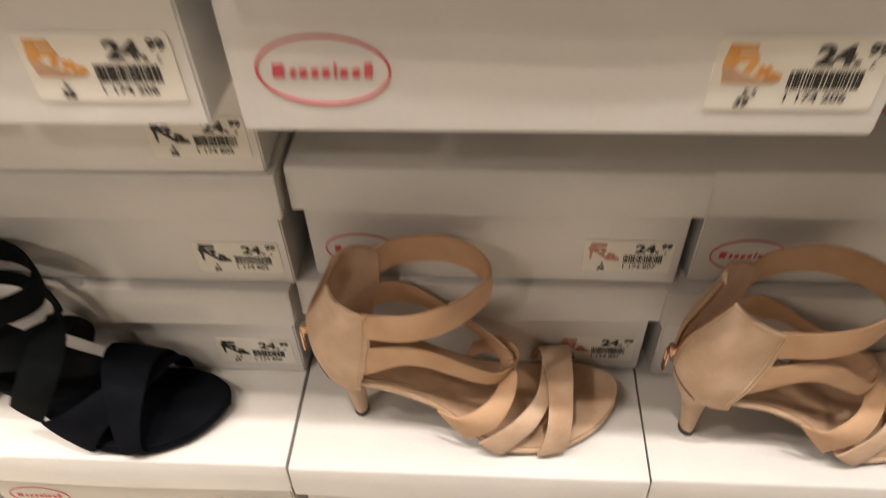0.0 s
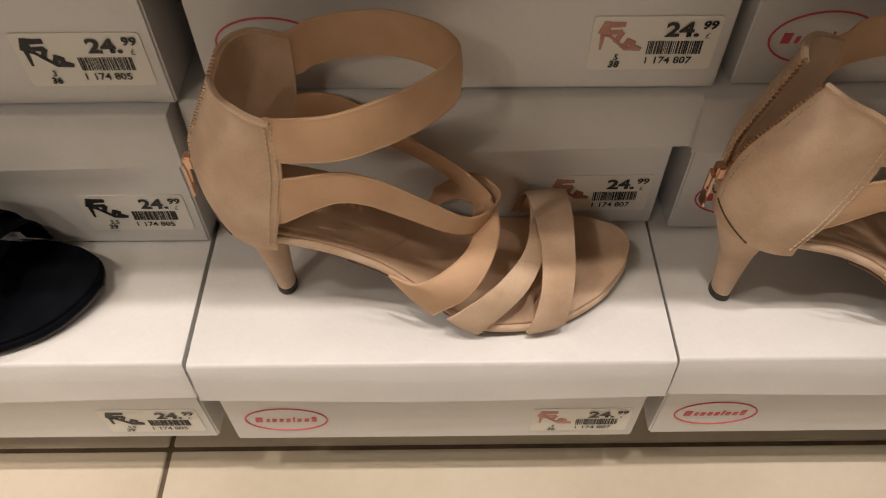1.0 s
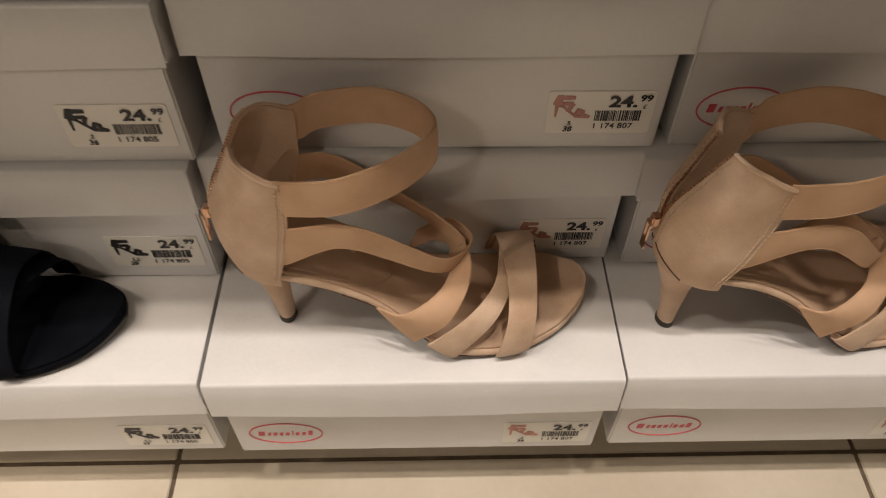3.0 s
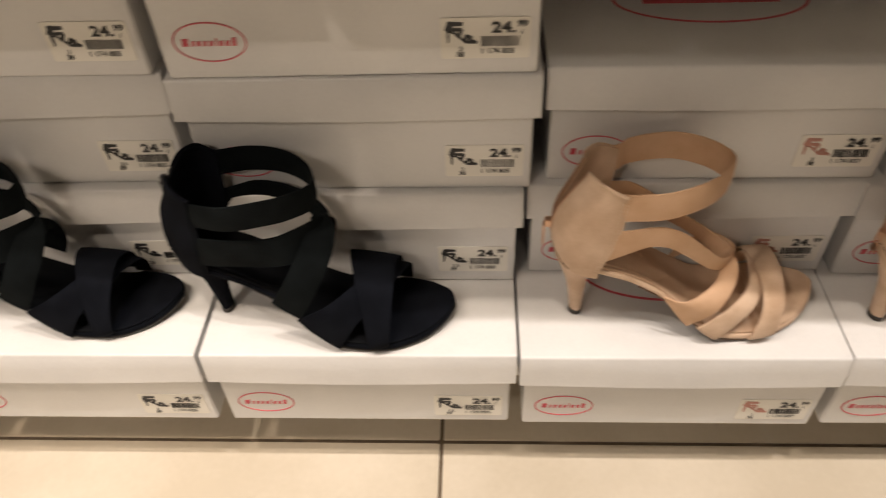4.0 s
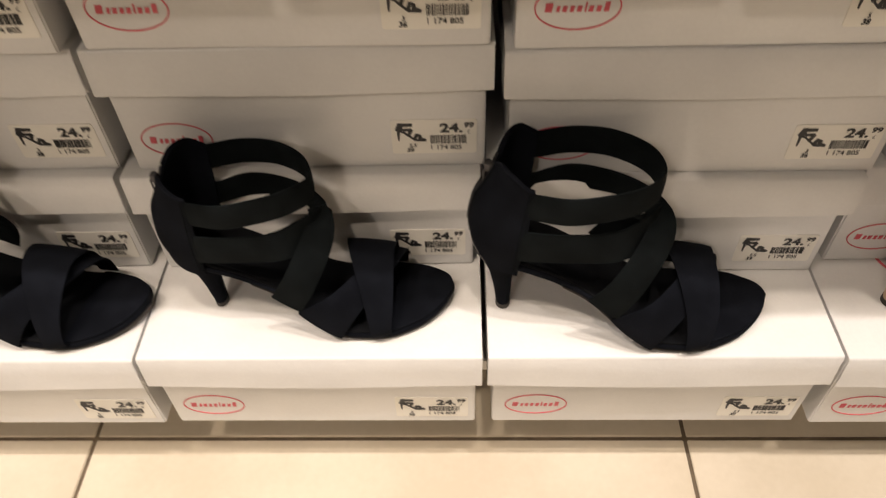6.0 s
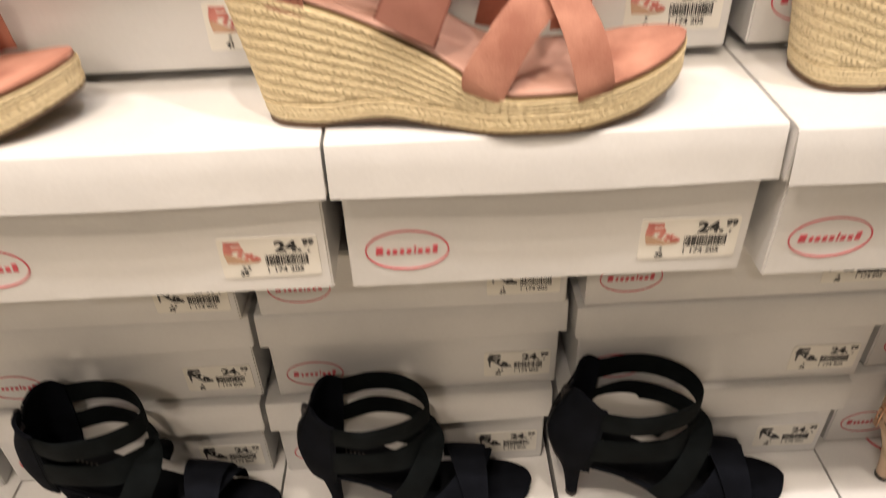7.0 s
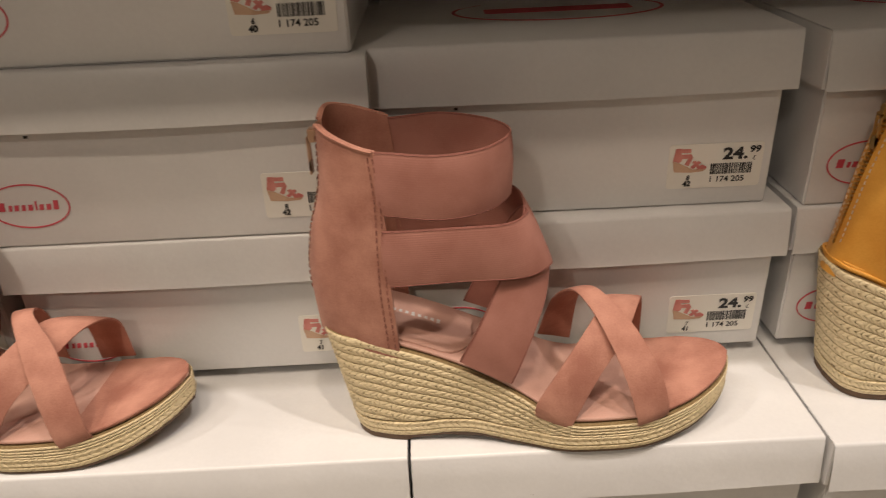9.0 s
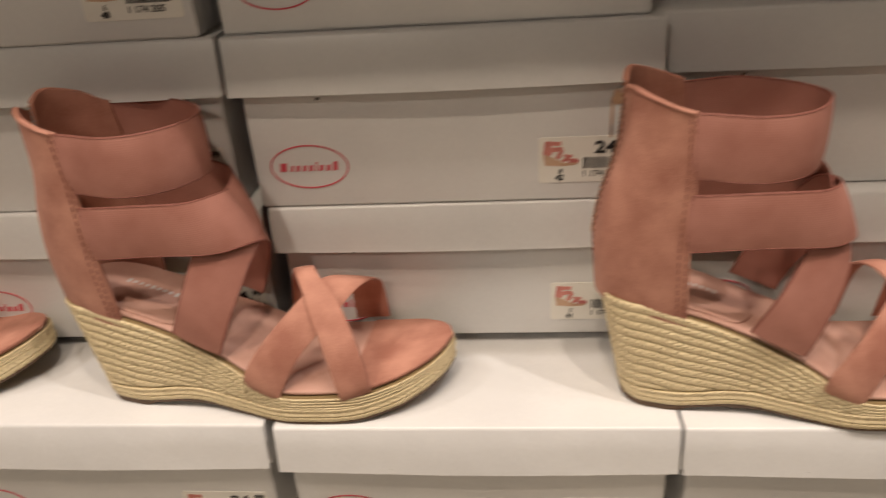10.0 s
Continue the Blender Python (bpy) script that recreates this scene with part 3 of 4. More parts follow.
def make_sandal(name, cfg, label, category):
    ob = empty(name)
    tagged(ob, label, category)
    bed, wid, thick = cfg["bed"], cfg["wid"], cfg["thick"]
    x0, x1 = wid[0][0], wid[-1][0]
    xs = [x0 + (x1 - x0) * (0.5 - 0.5 * math.cos(math.pi * k / 44)) for k in range(45)]
    # outsole and insole
    if cfg["wedge"]:
        ring_n = 150
        per = []
        for k in range(ring_n):
            a = 2 * math.pi * k / ring_n
            u = 0.5 - 0.5 * math.cos(a)
            x = x0 + (x1 - x0) * u
            per.append((x, (1 if a < math.pi else -1) * max(lerp_table(wid, x), 0.0) + 0.0))
        dist = [0.0]
        for k in range(1, ring_n + 1):
            p, q = per[k - 1], per[k % ring_n]
            dist.append(dist[-1] + math.hypot(p[0] - q[0], p[1] - q[1]))
        bm = bmesh.new()
        uvl = bm.loops.layers.uv.new("UVMap")
        upper, low = 46, 12
        welt = 1.6 * ROPE
        grid, faces_v = [], []
        for i in range(upper + low + 1):
            ring, above, below = [], [], []
            for k in range(ring_n):
                x, y = per[k]
                zt = lerp_table(bed, x) - 0.0015
                zb = lerp_table(cfg["bottom"], x)
                zw = zb + min(welt, 0.6 * (zt - zb))
                z = zt + (zw - zt) * i / upper if i <= upper else zw + (zb - zw) * (i - upper) / low
                rows_here = math.sqrt((zt - zw) * 0.070)
                up_v = (zt - z) / (zt - zw) * rows_here
                low_v = z - zb
                frac = (up_v if i <= upper else low_v) / ROPE
                v = (zt - z) / (zt - zb)
                px = x + 0.016 * max(0.0, (0.03 - x) / 0.0535) * v
                bulge = 0.0009 * abs(math.sin(math.pi * frac)) ** 0.6
                if i == upper:
                    bulge = -0.0003
                nrm = Vector((-(per[(k - 1) % ring_n][1] - per[(k + 1) % ring_n][1]), per[(k - 1) % ring_n][0] - per[(k + 1) % ring_n][0]))
                nrm = nrm.normalized() if nrm.length > 1e-9 else Vector((1, 0))
                if nrm.y * y < 0:
                    nrm = -nrm
                if abs(y) < 1e-5:
                    nrm = Vector((1 if x > 0.1 else -1, 0))
                ring.append(bm.verts.new((px + nrm.x * bulge, y + nrm.y * bulge, z)))
                above.append(up_v)
                below.append(0.2 + low_v)
            grid.append(ring)
            faces_v.append((above, below))
        for i in range(upper + low):
            pick = 0 if i < upper else 1
            va, vb = faces_v[i][pick], faces_v[i + 1][pick]
            for k in range(ring_n):
                j = (k + 1) % ring_n
                f = bm.faces.new((grid[i][k], grid[i][j], grid[i + 1][j], grid[i + 1][k]))
                for lp, (uu, vv) in zip(f.loops, ((dist[k], va[k]), (dist[k + 1], va[j]), (dist[k + 1], vb[j]), (dist[k], vb[k]))):
                    lp[uvl].uv = (uu, vv)
        for cap in (grid[0], grid[-1]):
            for k in range(1, ring_n // 2 - 1):
                bm.faces.new((cap[k], cap[k + 1], cap[ring_n - k - 1], cap[ring_n - k]))
            bm.faces.new((cap[0], cap[1], cap[-1]))
            bm.faces.new((cap[ring_n // 2], cap[ring_n // 2 + 1], cap[ring_n // 2 - 1]))
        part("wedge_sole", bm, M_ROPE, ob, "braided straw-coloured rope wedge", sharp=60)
        bm = bmesh.new()
        rings = []
        for dz, f in ((0.0008, 0.99), (-0.0010, 1.0), (-0.0022, 0.985)):
            ring = []
            for x, y in per:
                back = max(0.0, (0.03 - x) / 0.0535)
                zr = lerp_table(cfg["bottom"], x) + dz
                ring.append(Vector((x + 0.016 * back, y * f, 0.0 if dz < -0.002 and x < 0.034 else zr)))
            rings.append(ring)
        loft(bm, rings)
        part("outsole", bm, M_RUBBER, ob, "thin brown rubber outsole")
    else:
        bm = bmesh.new()
        loft(bm, [sole_ring(x, lerp_table(wid, x), lerp_table(bed, x) - thick, lerp_table(bed, x)) for x in xs])
        part("sole", bm, cfg["main"], ob)
        bm = bmesh.new()
        loft(bm, [sole_ring(x, lerp_table(wid, x) - 0.0008, lerp_table(bed, x) - thick - 0.0022, lerp_table(bed, x) - thick + 0.0004) for x in xs if x > 0.045])
        part("outsole", bm, M_RUBBER if cfg["main"] is not M_BLACK else M_CAP, ob)
        # slim heel
        bm = bmesh.new()
        rings = []
        for z, cx, rx, ry in cfg["heel"]:
            rings.append([Vector((cx + rx * math.cos(a) * (1.0 if math.cos(a) < 0 else 0.8), ry * math.sin(a), z)) for a in [2 * math.pi * k / 20 for k in range(20)]])
        loft(bm, rings)
        heel = part("heel", bm, cfg["main"], ob, sharp=60)
        bm = bmesh.new()
        z, cx, rx, ry = cfg["heel"][-1]
        loft(bm, [[Vector((cx + f * rx * math.cos(a) * (1.0 if math.cos(a) < 0 else 0.8), f * ry * math.sin(a), zz)) for a in [2 * math.pi * k / 20 for k in range(20)]] for zz, f in ((z + 0.0005, 1.05), (0.0, 1.08))])
        part("heel_cap", bm, M_CAP, heel, "dark rubber heel tip")
    bm = bmesh.new()
    loft(bm, [sole_ring(x, lerp_table(wid, x) - 0.0022, lerp_table(bed, x) - 0.0006, lerp_table(bed, x) + 0.0022) for x in xs[1:-1]])
    part("insole", bm, cfg["in"], ob, "smooth padded footbed")
    bm = bmesh.new()
    xt = x0 + 0.76 * (x1 - x0)
    loft(bm, [sole_ring(x, max(lerp_table(wid, x) - 0.0016, 0.0008), lerp_table(bed, x) + 0.0002, lerp_table(bed, x) + 0.0031) for x in [xt + (x1 - 0.0005 - xt) * math.sin(math.pi / 2 * k / 16) for k in range(17)]])
    part("toe_cover", bm, cfg["main"], ob, "suede-covered toe of the footbed")
    bm = bmesh.new()
    loft(bm, [sole_ring(x, max(lerp_table(wid, x) - 0.005 - 0.02 * max(0.0, (x - 0.055) / 0.02) ** 2, 0), lerp_table(bed, x) + 0.0010, lerp_table(bed, x) + 0.0036) for x in [x0 + 0.004 + (0.075 - x0 - 0.004) * (0.5 - 0.5 * math.cos(math.pi * k / 20)) for k in range(21)]])
    part("heel_pad", bm, cfg["pad"], ob, "soft padded heel cushion")
    # faint lettering-sized marks printed on the heel cushion
    bm = bmesh.new()
    for k in range(9):
        mx = 0.018 + 0.0042 * k
        mz = lerp_table(bed, mx) + 0.0034
        slope = math.degrees(math.atan2(lerp_table(bed, mx + 0.003) - lerp_table(bed, mx - 0.003), 0.006))
        r = bmesh.ops.create_cube(bm, size=1.0)
        bmesh.ops.transform(bm, matrix=pose(mx, 0.004, mz, 0, -slope, 0) @ Matrix.Diagonal((0.0022, 0.0028 if k % 4 else 0.0042, 0.0006, 1)), verts=r["verts"])
    part("insole_print", bm, cfg["print"], ob, "row of small printed marks", smooth=False)["kind"] = "stuff"
    # heel quarters
    for side in (-1, 1):
        outer, inner = [], []
        for i in range(15):
            h = i / 14
            ro, ri = [], []
            for j in range(17):
                u = j / 16
                p = counter_surface(cfg, u, h, side)
                pu = counter_surface(cfg, min(u + 0.02, 1), h, side) - counter_surface(cfg, max(u - 0.02, 0), h, side)
                ph = counter_surface(cfg, u, min(h + 0.02, 1), side) - counter_surface(cfg, u, max(h - 0.02, 0), side)
                nn = pu.cross(ph)
                nn = nn.normalized() if nn.length > 1e-12 else Vector((-1, 0, 0))
                if nn.dot(p - Vector((0.02, 0, p.z))) < 0:
                    nn = -nn
                ro.append(p)
                ri.append(p - nn * 0.0024)
            outer.append(ro)
            inner.append(ri)
        bm = bmesh.new()
        grid_shell(bm, outer, inner)
        q = part("heel_quarter", bm, cfg["main"], ob, sharp=50)
        bm = bmesh.new()
        tube(bm, [counter_surface(cfg, 0.02 + 0.96 * k / 24, 0.995, side) for k in range(25)], 0.0014, 6)
        part("topline", bm, cfg["main"], q, "rolled top edge")
        if not cfg["wedge"]:
            bm = bmesh.new()
            tube(bm, [counter_surface(cfg, 0.04 + 0.5 * k / 14, 0.16 - 0.15 * (k / 14) ** 0.8, side) + Vector((-0.0002, side * 0.0002, 0)) for k in range(15)], 0.0005, 4)
            part("heel_seam", bm, cfg["seam"], q)
        # seams along the front edge
        bm = bmesh.new()
        for u in (0.95, 0.985):
            for i in range(26):
                a = counter_surface(cfg, u, 0.06 + i * 0.0355, side)
                b = counter_surface(cfg, u, 0.06 + i * 0.0355 + 0.022, side)
                off = Vector((0, side * 0.0004, 0))
                tube(bm, [a + off, b + off], 0.00045, 4)
        part("stitching", bm, cfg["thread"], q)
        bm = bmesh.new()
        for i in range(22):
            a = counter_surface(cfg, 0.10, 0.2 + i * 0.035, side)
            b = counter_surface(cfg, 0.10, 0.2 + i * 0.035 + 0.02, side)
            tube(bm, [a + Vector((-0.0004, 0, 0)), b + Vector((-0.0004, 0, 0))], 0.00045, 4)
        part("stitching", bm, cfg["thread"], q)
        # zip tape with teeth
        hz = max(0.05, (cfg["zip_z"] - cfg["seat"]) / (cfg["top_edge"][0][1] - cfg["seat"]))
        bm = bmesh.new()
        for i in range(34):
            h = hz + (0.985 - hz) * i / 33
            p = counter_surface(cfg, 0.0, h, side)
            add_box(bm, p.x - 0.0012, p.x + 0.0008, p.y - 0.0006, p.y + 0.0006 + 0.0, p.z - 0.0005, p.z + 0.0005)
        part("zip_teeth", bm, cfg["zip"], q, smooth=False)
    pz = cfg["pull_z"]
    u_h = min(0.985, max(0.0, (pz - cfg["seat"]) / (cfg["top_edge"][0][1] - cfg["seat"])))
    p = counter_surface(cfg, 0.0, u_h, 1)
    bm = bmesh.new()
    add_box(bm, p.x - 0.006, p.x - 0.001, -0.003, 0.003, p.z - 0.005, p.z + 0.003, 0.001)
    slider = part("zip_slider", bm, cfg["zip"], ob, "small metal zip slider")
    bm = bmesh.new()
    tx = p.x - 0.006
    for y0, y1, z0, z1 in ((-0.0028, -0.0014, -0.022, -0.002), (0.0014, 0.0028, -0.022, -0.002), (-0.0028, 0.0028, -0.004, -0.0022), (-0.0028, 0.0028, -0.024, -0.016)):
        add_box(bm, tx - 0.0011, tx + 0.0003, y0, y1, p.z + z0, p.z + z1, 0.0003)
    part("pull_tab", bm, cfg["zip"], slider)

    middle = [Vector(q) for q in ((0.030, 0, 0.20), (0.034, 0, 0.115), (0.070, 0, 0.068), (0.112, 0, 0.032), (0.21, 0, 0.018))]

    def axis(p):
        best = None
        for a, b in zip(middle, middle[1:]):
            u = min(1.0, max(0.0, (p - a).dot(b - a) / (b - a).length_squared))
            q = a + (b - a) * u
            wgt = 1 / ((p - q).length ** 6 + 1e-12)
            best = (q * wgt, wgt) if best is None else (best[0] + q * wgt, best[1] + wgt)
        q = best[0] / best[1]
        f = min(1.0, max(0.0, (0.06 - p.x) / 0.04))
        return Vector((q.x + (p.x - q.x) * f, 0.0, q.z + (p.z - q.z) * f))

    def axis_ankle(p):
        return Vector((0.045, 0.0, p.z))

    for kind, lift, edge_a, edge_b in cfg["straps"]:
        ring = kind == "ring"
        band("ankle_strap" if ring else "strap", edge_a, edge_b, cfg["main"] if kind == "suede" else cfg["elastic"], ob, axis_ankle if ring else axis,
             0.0017, None if kind == "suede" else cfg["edge"], 60 if ring else 44, lift)
    # the last of a right foot bends inwards at the toes
    for o in ob.children_recursive:
        for v in o.data.vertices:
            v.co.y += 0.014 * max(0.0, (v.co.x - 0.09) / (x1 - 0.09)) ** 2.2
    return ob


def ring_edges(points, width):
    """The upper and lower edge of an ankle strap through the points (x, y, z)."""
    return [(x, y, z + width / 2) for x, y, z in points], [(x, y, z - width / 2) for x, y, z in points]


def mirrored(edge):
    return [(x, -y, z) for x, y, z in edge]


HEELED = dict(
    wedge=False, thick=0.0055,
    bed=[(-0.022, 0.078), (0.0, 0.0765), (0.03, 0.069), (0.063, 0.0505), (0.09, 0.029), (0.115, 0.0125), (0.15, 0.0085), (0.19, 0.011), (0.210, 0.016)],
    wid=[(-0.022, 0.0), (-0.019, 0.010), (-0.012, 0.0185), (0.0, 0.0245), (0.03, 0.0265), (0.06, 0.0265), (0.09, 0.033), (0.125, 0.041), (0.155, 0.0405), (0.182, 0.033), (0.198, 0.022), (0.206, 0.012), (0.210, 0.0)],
    heel=[(0.0755, 0.0025, 0.0225, 0.021), (0.066, 0.001, 0.020, 0.018), (0.055, -0.001, 0.0145, 0.0135), (0.042, 0.0, 0.0105, 0.0105), (0.025, 0.001, 0.0080, 0.0085), (0.004, 0.002, 0.0062, 0.0070)],
    half=[(0.07, 0.0262), (0.10, 0.0300), (0.13, 0.0300), (0.17, 0.0310)],
    seat=0.074, drop=0.006)
BEIGE_RING = ring_edges([(0.0215, -0.0286, 0.1415), (0.029, -0.0305, 0.1425), (0.050, -0.036, 0.1485), (0.070, -0.036, 0.1555), (0.090, -0.024, 0.1565), (0.1045, 0.0, 0.152),
                         (0.096, 0.022, 0.149), (0.075, 0.034, 0.1485), (0.055, 0.036, 0.1475), (0.035, 0.034, 0.145), (0.0275, 0.0305, 0.1425), (0.0215, 0.0286, 0.1415)], 0.0235)
BEIGE = dict(
    HEELED, main=M_BEIGE, elastic=M_BEIGE_EL, thread=M_PALE_THREAD, edge=M_BEIGE_EL, seam=M_RUBBER, zip=M_GOLD,
    top_edge=[(0.0, 0.1575), (0.3, 0.1585), (0.6, 0.1575), (1.0, 0.151)], near_drop=-0.002, gap=0.009, zip_z=0.098, pull_z=0.106,
    back=[(0.07, -0.022), (0.095, -0.0262), (0.115, -0.0245), (0.14, -0.013), (0.165, 0.0)],
    front=[(0.07, 0.011), (0.10, 0.019), (0.125, 0.0242), (0.155, 0.0256)],
    straps=[
        ("ring", 0.0, *BEIGE_RING),
        ("elastic", 0.0,
         [(0.0205, -0.0285, 0.1185), (0.027, -0.0300, 0.1195), (0.051, -0.033, 0.1257), (0.070, -0.033, 0.1187), (0.089, -0.028, 0.1005), (0.110, -0.02, 0.0793), (0.124, -0.006, 0.073), (0.126, 0.008, 0.070), (0.112, 0.024, 0.066), (0.092, 0.034, 0.044)],
         [(0.0125, -0.0262, 0.086), (0.019, -0.0280, 0.089), (0.043, -0.032, 0.1055), (0.059, -0.033, 0.1064), (0.078, -0.030, 0.0933), (0.102, -0.022, 0.0713), (0.118, -0.010, 0.0600), (0.120, 0.006, 0.055), (0.104, 0.024, 0.047), (0.084, 0.035, 0.022)]),
        ("elastic", 0.0016,
         [(0.0205, 0.0270, 0.1175), (0.027, 0.0290, 0.117), (0.042, 0.032, 0.113), (0.062, 0.030, 0.101), (0.078, 0.024, 0.091), (0.100, 0.016, 0.081), (0.118, 0.004, 0.0735), (0.1255, -0.009, 0.069), (0.1235, -0.025, 0.0595), (0.1104, -0.037, 0.0413), (0.0900, -0.0340, 0.0185)],
         [(0.0145, 0.0255, 0.096), (0.021, 0.0275, 0.097), (0.038, 0.0330, 0.094), (0.056, 0.035, 0.083), (0.076, 0.033, 0.0725), (0.096, 0.026, 0.064), (0.111, 0.008, 0.062), (0.1145, -0.012, 0.0615), (0.1065, -0.026, 0.0562), (0.0850, -0.0345, 0.0470), (0.0675, -0.0280, 0.0465)]),
        ("suede", 0.0,
         [(0.099, -0.035, 0.016), (0.100, -0.0405, 0.0227), (0.1215, -0.036, 0.040), (0.140, -0.018, 0.0465), (0.146, 0.006, 0.046), (0.147, 0.028, 0.038), (0.145, 0.040, 0.013)],
         [(0.116, -0.036, 0.004), (0.1169, -0.042, 0.0095), (0.140, -0.036, 0.0345), (0.152, -0.018, 0.0425), (0.160, 0.006, 0.045), (0.162, 0.028, 0.037), (0.160, 0.040, 0.012)]),
        ("suede", 0.0016,
         [(0.143, -0.036, 0.004), (0.1434, -0.0425, 0.010), (0.149, -0.036, 0.033), (0.150, -0.018, 0.046), (0.1475, 0.006, 0.0485), (0.145, 0.030, 0.0385), (0.140, 0.0405, 0.012)],
         [(0.164, -0.035, 0.005), (0.1646, -0.0415, 0.013), (0.1675, -0.034, 0.035), (0.1685, -0.018, 0.046), (0.1695, 0.006, 0.0475), (0.1695, 0.030, 0.0375), (0.166, 0.040, 0.012)]),
    ])
BEIGE["in"], BEIGE["pad"], BEIGE["print"] = M_BEIGE_IN, M_BEIGE_IN, M_BEIGE_EL
BLACK_RING = ring_edges([(0.0155, -0.0286, 0.1395), (0.0225, -0.0305, 0.140), (0.045, -0.036, 0.1435), (0.072, -0.034, 0.149), (0.092, -0.022, 0.1475), (0.1045, 0.0, 0.1425),
                         (0.096, 0.020, 0.145), (0.072, 0.034, 0.146), (0.045, 0.036, 0.146), (0.0225, 0.0305, 0.145), (0.0155, 0.0286, 0.1445)], 0.0225)
BLACK = dict(
    HEELED, main=M_BLACK, elastic=M_BLACK_EL, thread=M_BLACK_EL, edge=M_BLACK_EL, seam=M_CAP, zip=M_GUN,
    top_edge=[(0.0, 0.158), (0.3, 0.1655), (0.6, 0.1645), (1.0, 0.155)], near_drop=0.004, gap=0.003, zip_z=0.10, pull_z=0.150,
    back=[(0.07, -0.022), (0.0975, -0.027), (0.12, -0.024), (0.14, -0.0145), (0.165, -0.004)],
    front=[(0.07, 0.0115), (0.10, 0.015), (0.143, 0.0185), (0.17, 0.020)],
    straps=[
        ("ring", 0.0, *BLACK_RING),
        ("elastic", 0.0,
         [(0.0130, -0.0286, 0.1155), (0.0200, -0.0302, 0.1158), (0.043, -0.033, 0.1186), (0.0744, -0.0285, 0.1197), (0.094, -0.016, 0.1215), (0.108, 0.002, 0.118), (0.111, 0.018, 0.099), (0.101, 0.033, 0.066), (0.088, 0.0375, 0.040)],
         [(0.0085, -0.0272, 0.085), (0.0150, -0.0290, 0.0855), (0.0427, -0.033, 0.0913), (0.079, -0.030, 0.0928), (0.097, -0.018, 0.094), (0.106, 0.0, 0.096), (0.100, 0.016, 0.090), (0.082, 0.033, 0.076), (0.066, 0.0345, 0.053)]),
        ("elastic", 0.0016,
         [(0.0130, 0.0272, 0.1160), (0.0200, 0.0290, 0.117), (0.045, 0.033, 0.1235), (0.074, 0.030, 0.122), (0.100, 0.016, 0.121), (0.1165, -0.001, 0.114), (0.1160, -0.017, 0.096), (0.101, -0.033, 0.064), (0.0873, -0.0375, 0.0395)],
         [(0.0105, 0.0268, 0.094), (0.0175, 0.0285, 0.095), (0.045, 0.033, 0.101), (0.072, 0.031, 0.1015), (0.090, 0.020, 0.105), (0.0985, 0.002, 0.111), (0.0965, -0.018, 0.110), (0.0803, -0.0335, 0.079), (0.0653, -0.0345, 0.0535)]),
        ("suede", 0.0,
         [(0.086, -0.033, 0.029), (0.0855, -0.0385, 0.038), (0.108, -0.034, 0.050), (0.128, -0.014, 0.056), (0.140, 0.010, 0.054), (0.150, 0.031, 0.042), (0.150, 0.0395, 0.013)],
         [(0.118, -0.037, 0.003), (0.119, -0.0425, 0.010), (0.134, -0.036, 0.034), (0.152, -0.016, 0.046), (0.163, 0.008, 0.047), (0.168, 0.030, 0.037), (0.166, 0.0385, 0.012)]),
        ("suede", 0.0018,
         [(0.142, -0.036, 0.005), (0.143, -0.0425, 0.013), (0.139, -0.034, 0.038), (0.130, -0.014, 0.059), (0.122, 0.008, 0.065), (0.117, 0.028, 0.053), (0.115, 0.0395, 0.017)],
         [(0.159, -0.035, 0.008), (0.160, -0.0415, 0.018), (0.162, -0.033, 0.040), (0.161, -0.014, 0.053), (0.159, 0.008, 0.057), (0.160, 0.028, 0.046), (0.158, 0.0395, 0.014)]),
    ])
BLACK["in"], BLACK["pad"], BLACK["print"] = M_BLACK_IN, M_BLACK_IN, M_CAP
WEDGE_RING = ring_edges([(0.0235, -0.0292, 0.1762), (0.031, -0.0310, 0.1765), (0.060, -0.035, 0.1760), (0.086, -0.0255, 0.1765), (0.1000, 0.0, 0.1765), (0.088, 0.022, 0.1765), (0.0575, 0.035, 0.1770), (0.031, 0.0310, 0.1762), (0.0235, 0.0292, 0.1762)], 0.0355)
WEDGE_TOP = [(0.0245, -0.0285, 0.1487), (0.0315, -0.0300, 0.149), (0.073, -0.0345, 0.1533), (0.098, -0.028, 0.1520), (0.1085, -0.010, 0.149), (0.105, 0.016, 0.140), (0.094, 0.029, 0.118), (0.080, 0.0345, 0.088), (0.068, 0.0335, 0.064)]
WEDGE_LOW = [(0.0245, -0.0285, 0.1147), (0.0315, -0.0300, 0.115), (0.071, -0.0345, 0.1208), (0.107, -0.028, 0.1190), (0.1235, -0.010, 0.116), (0.122, 0.016, 0.103), (0.114, 0.030, 0.083), (0.105, 0.036, 0.062), (0.100, 0.0360, 0.050)]
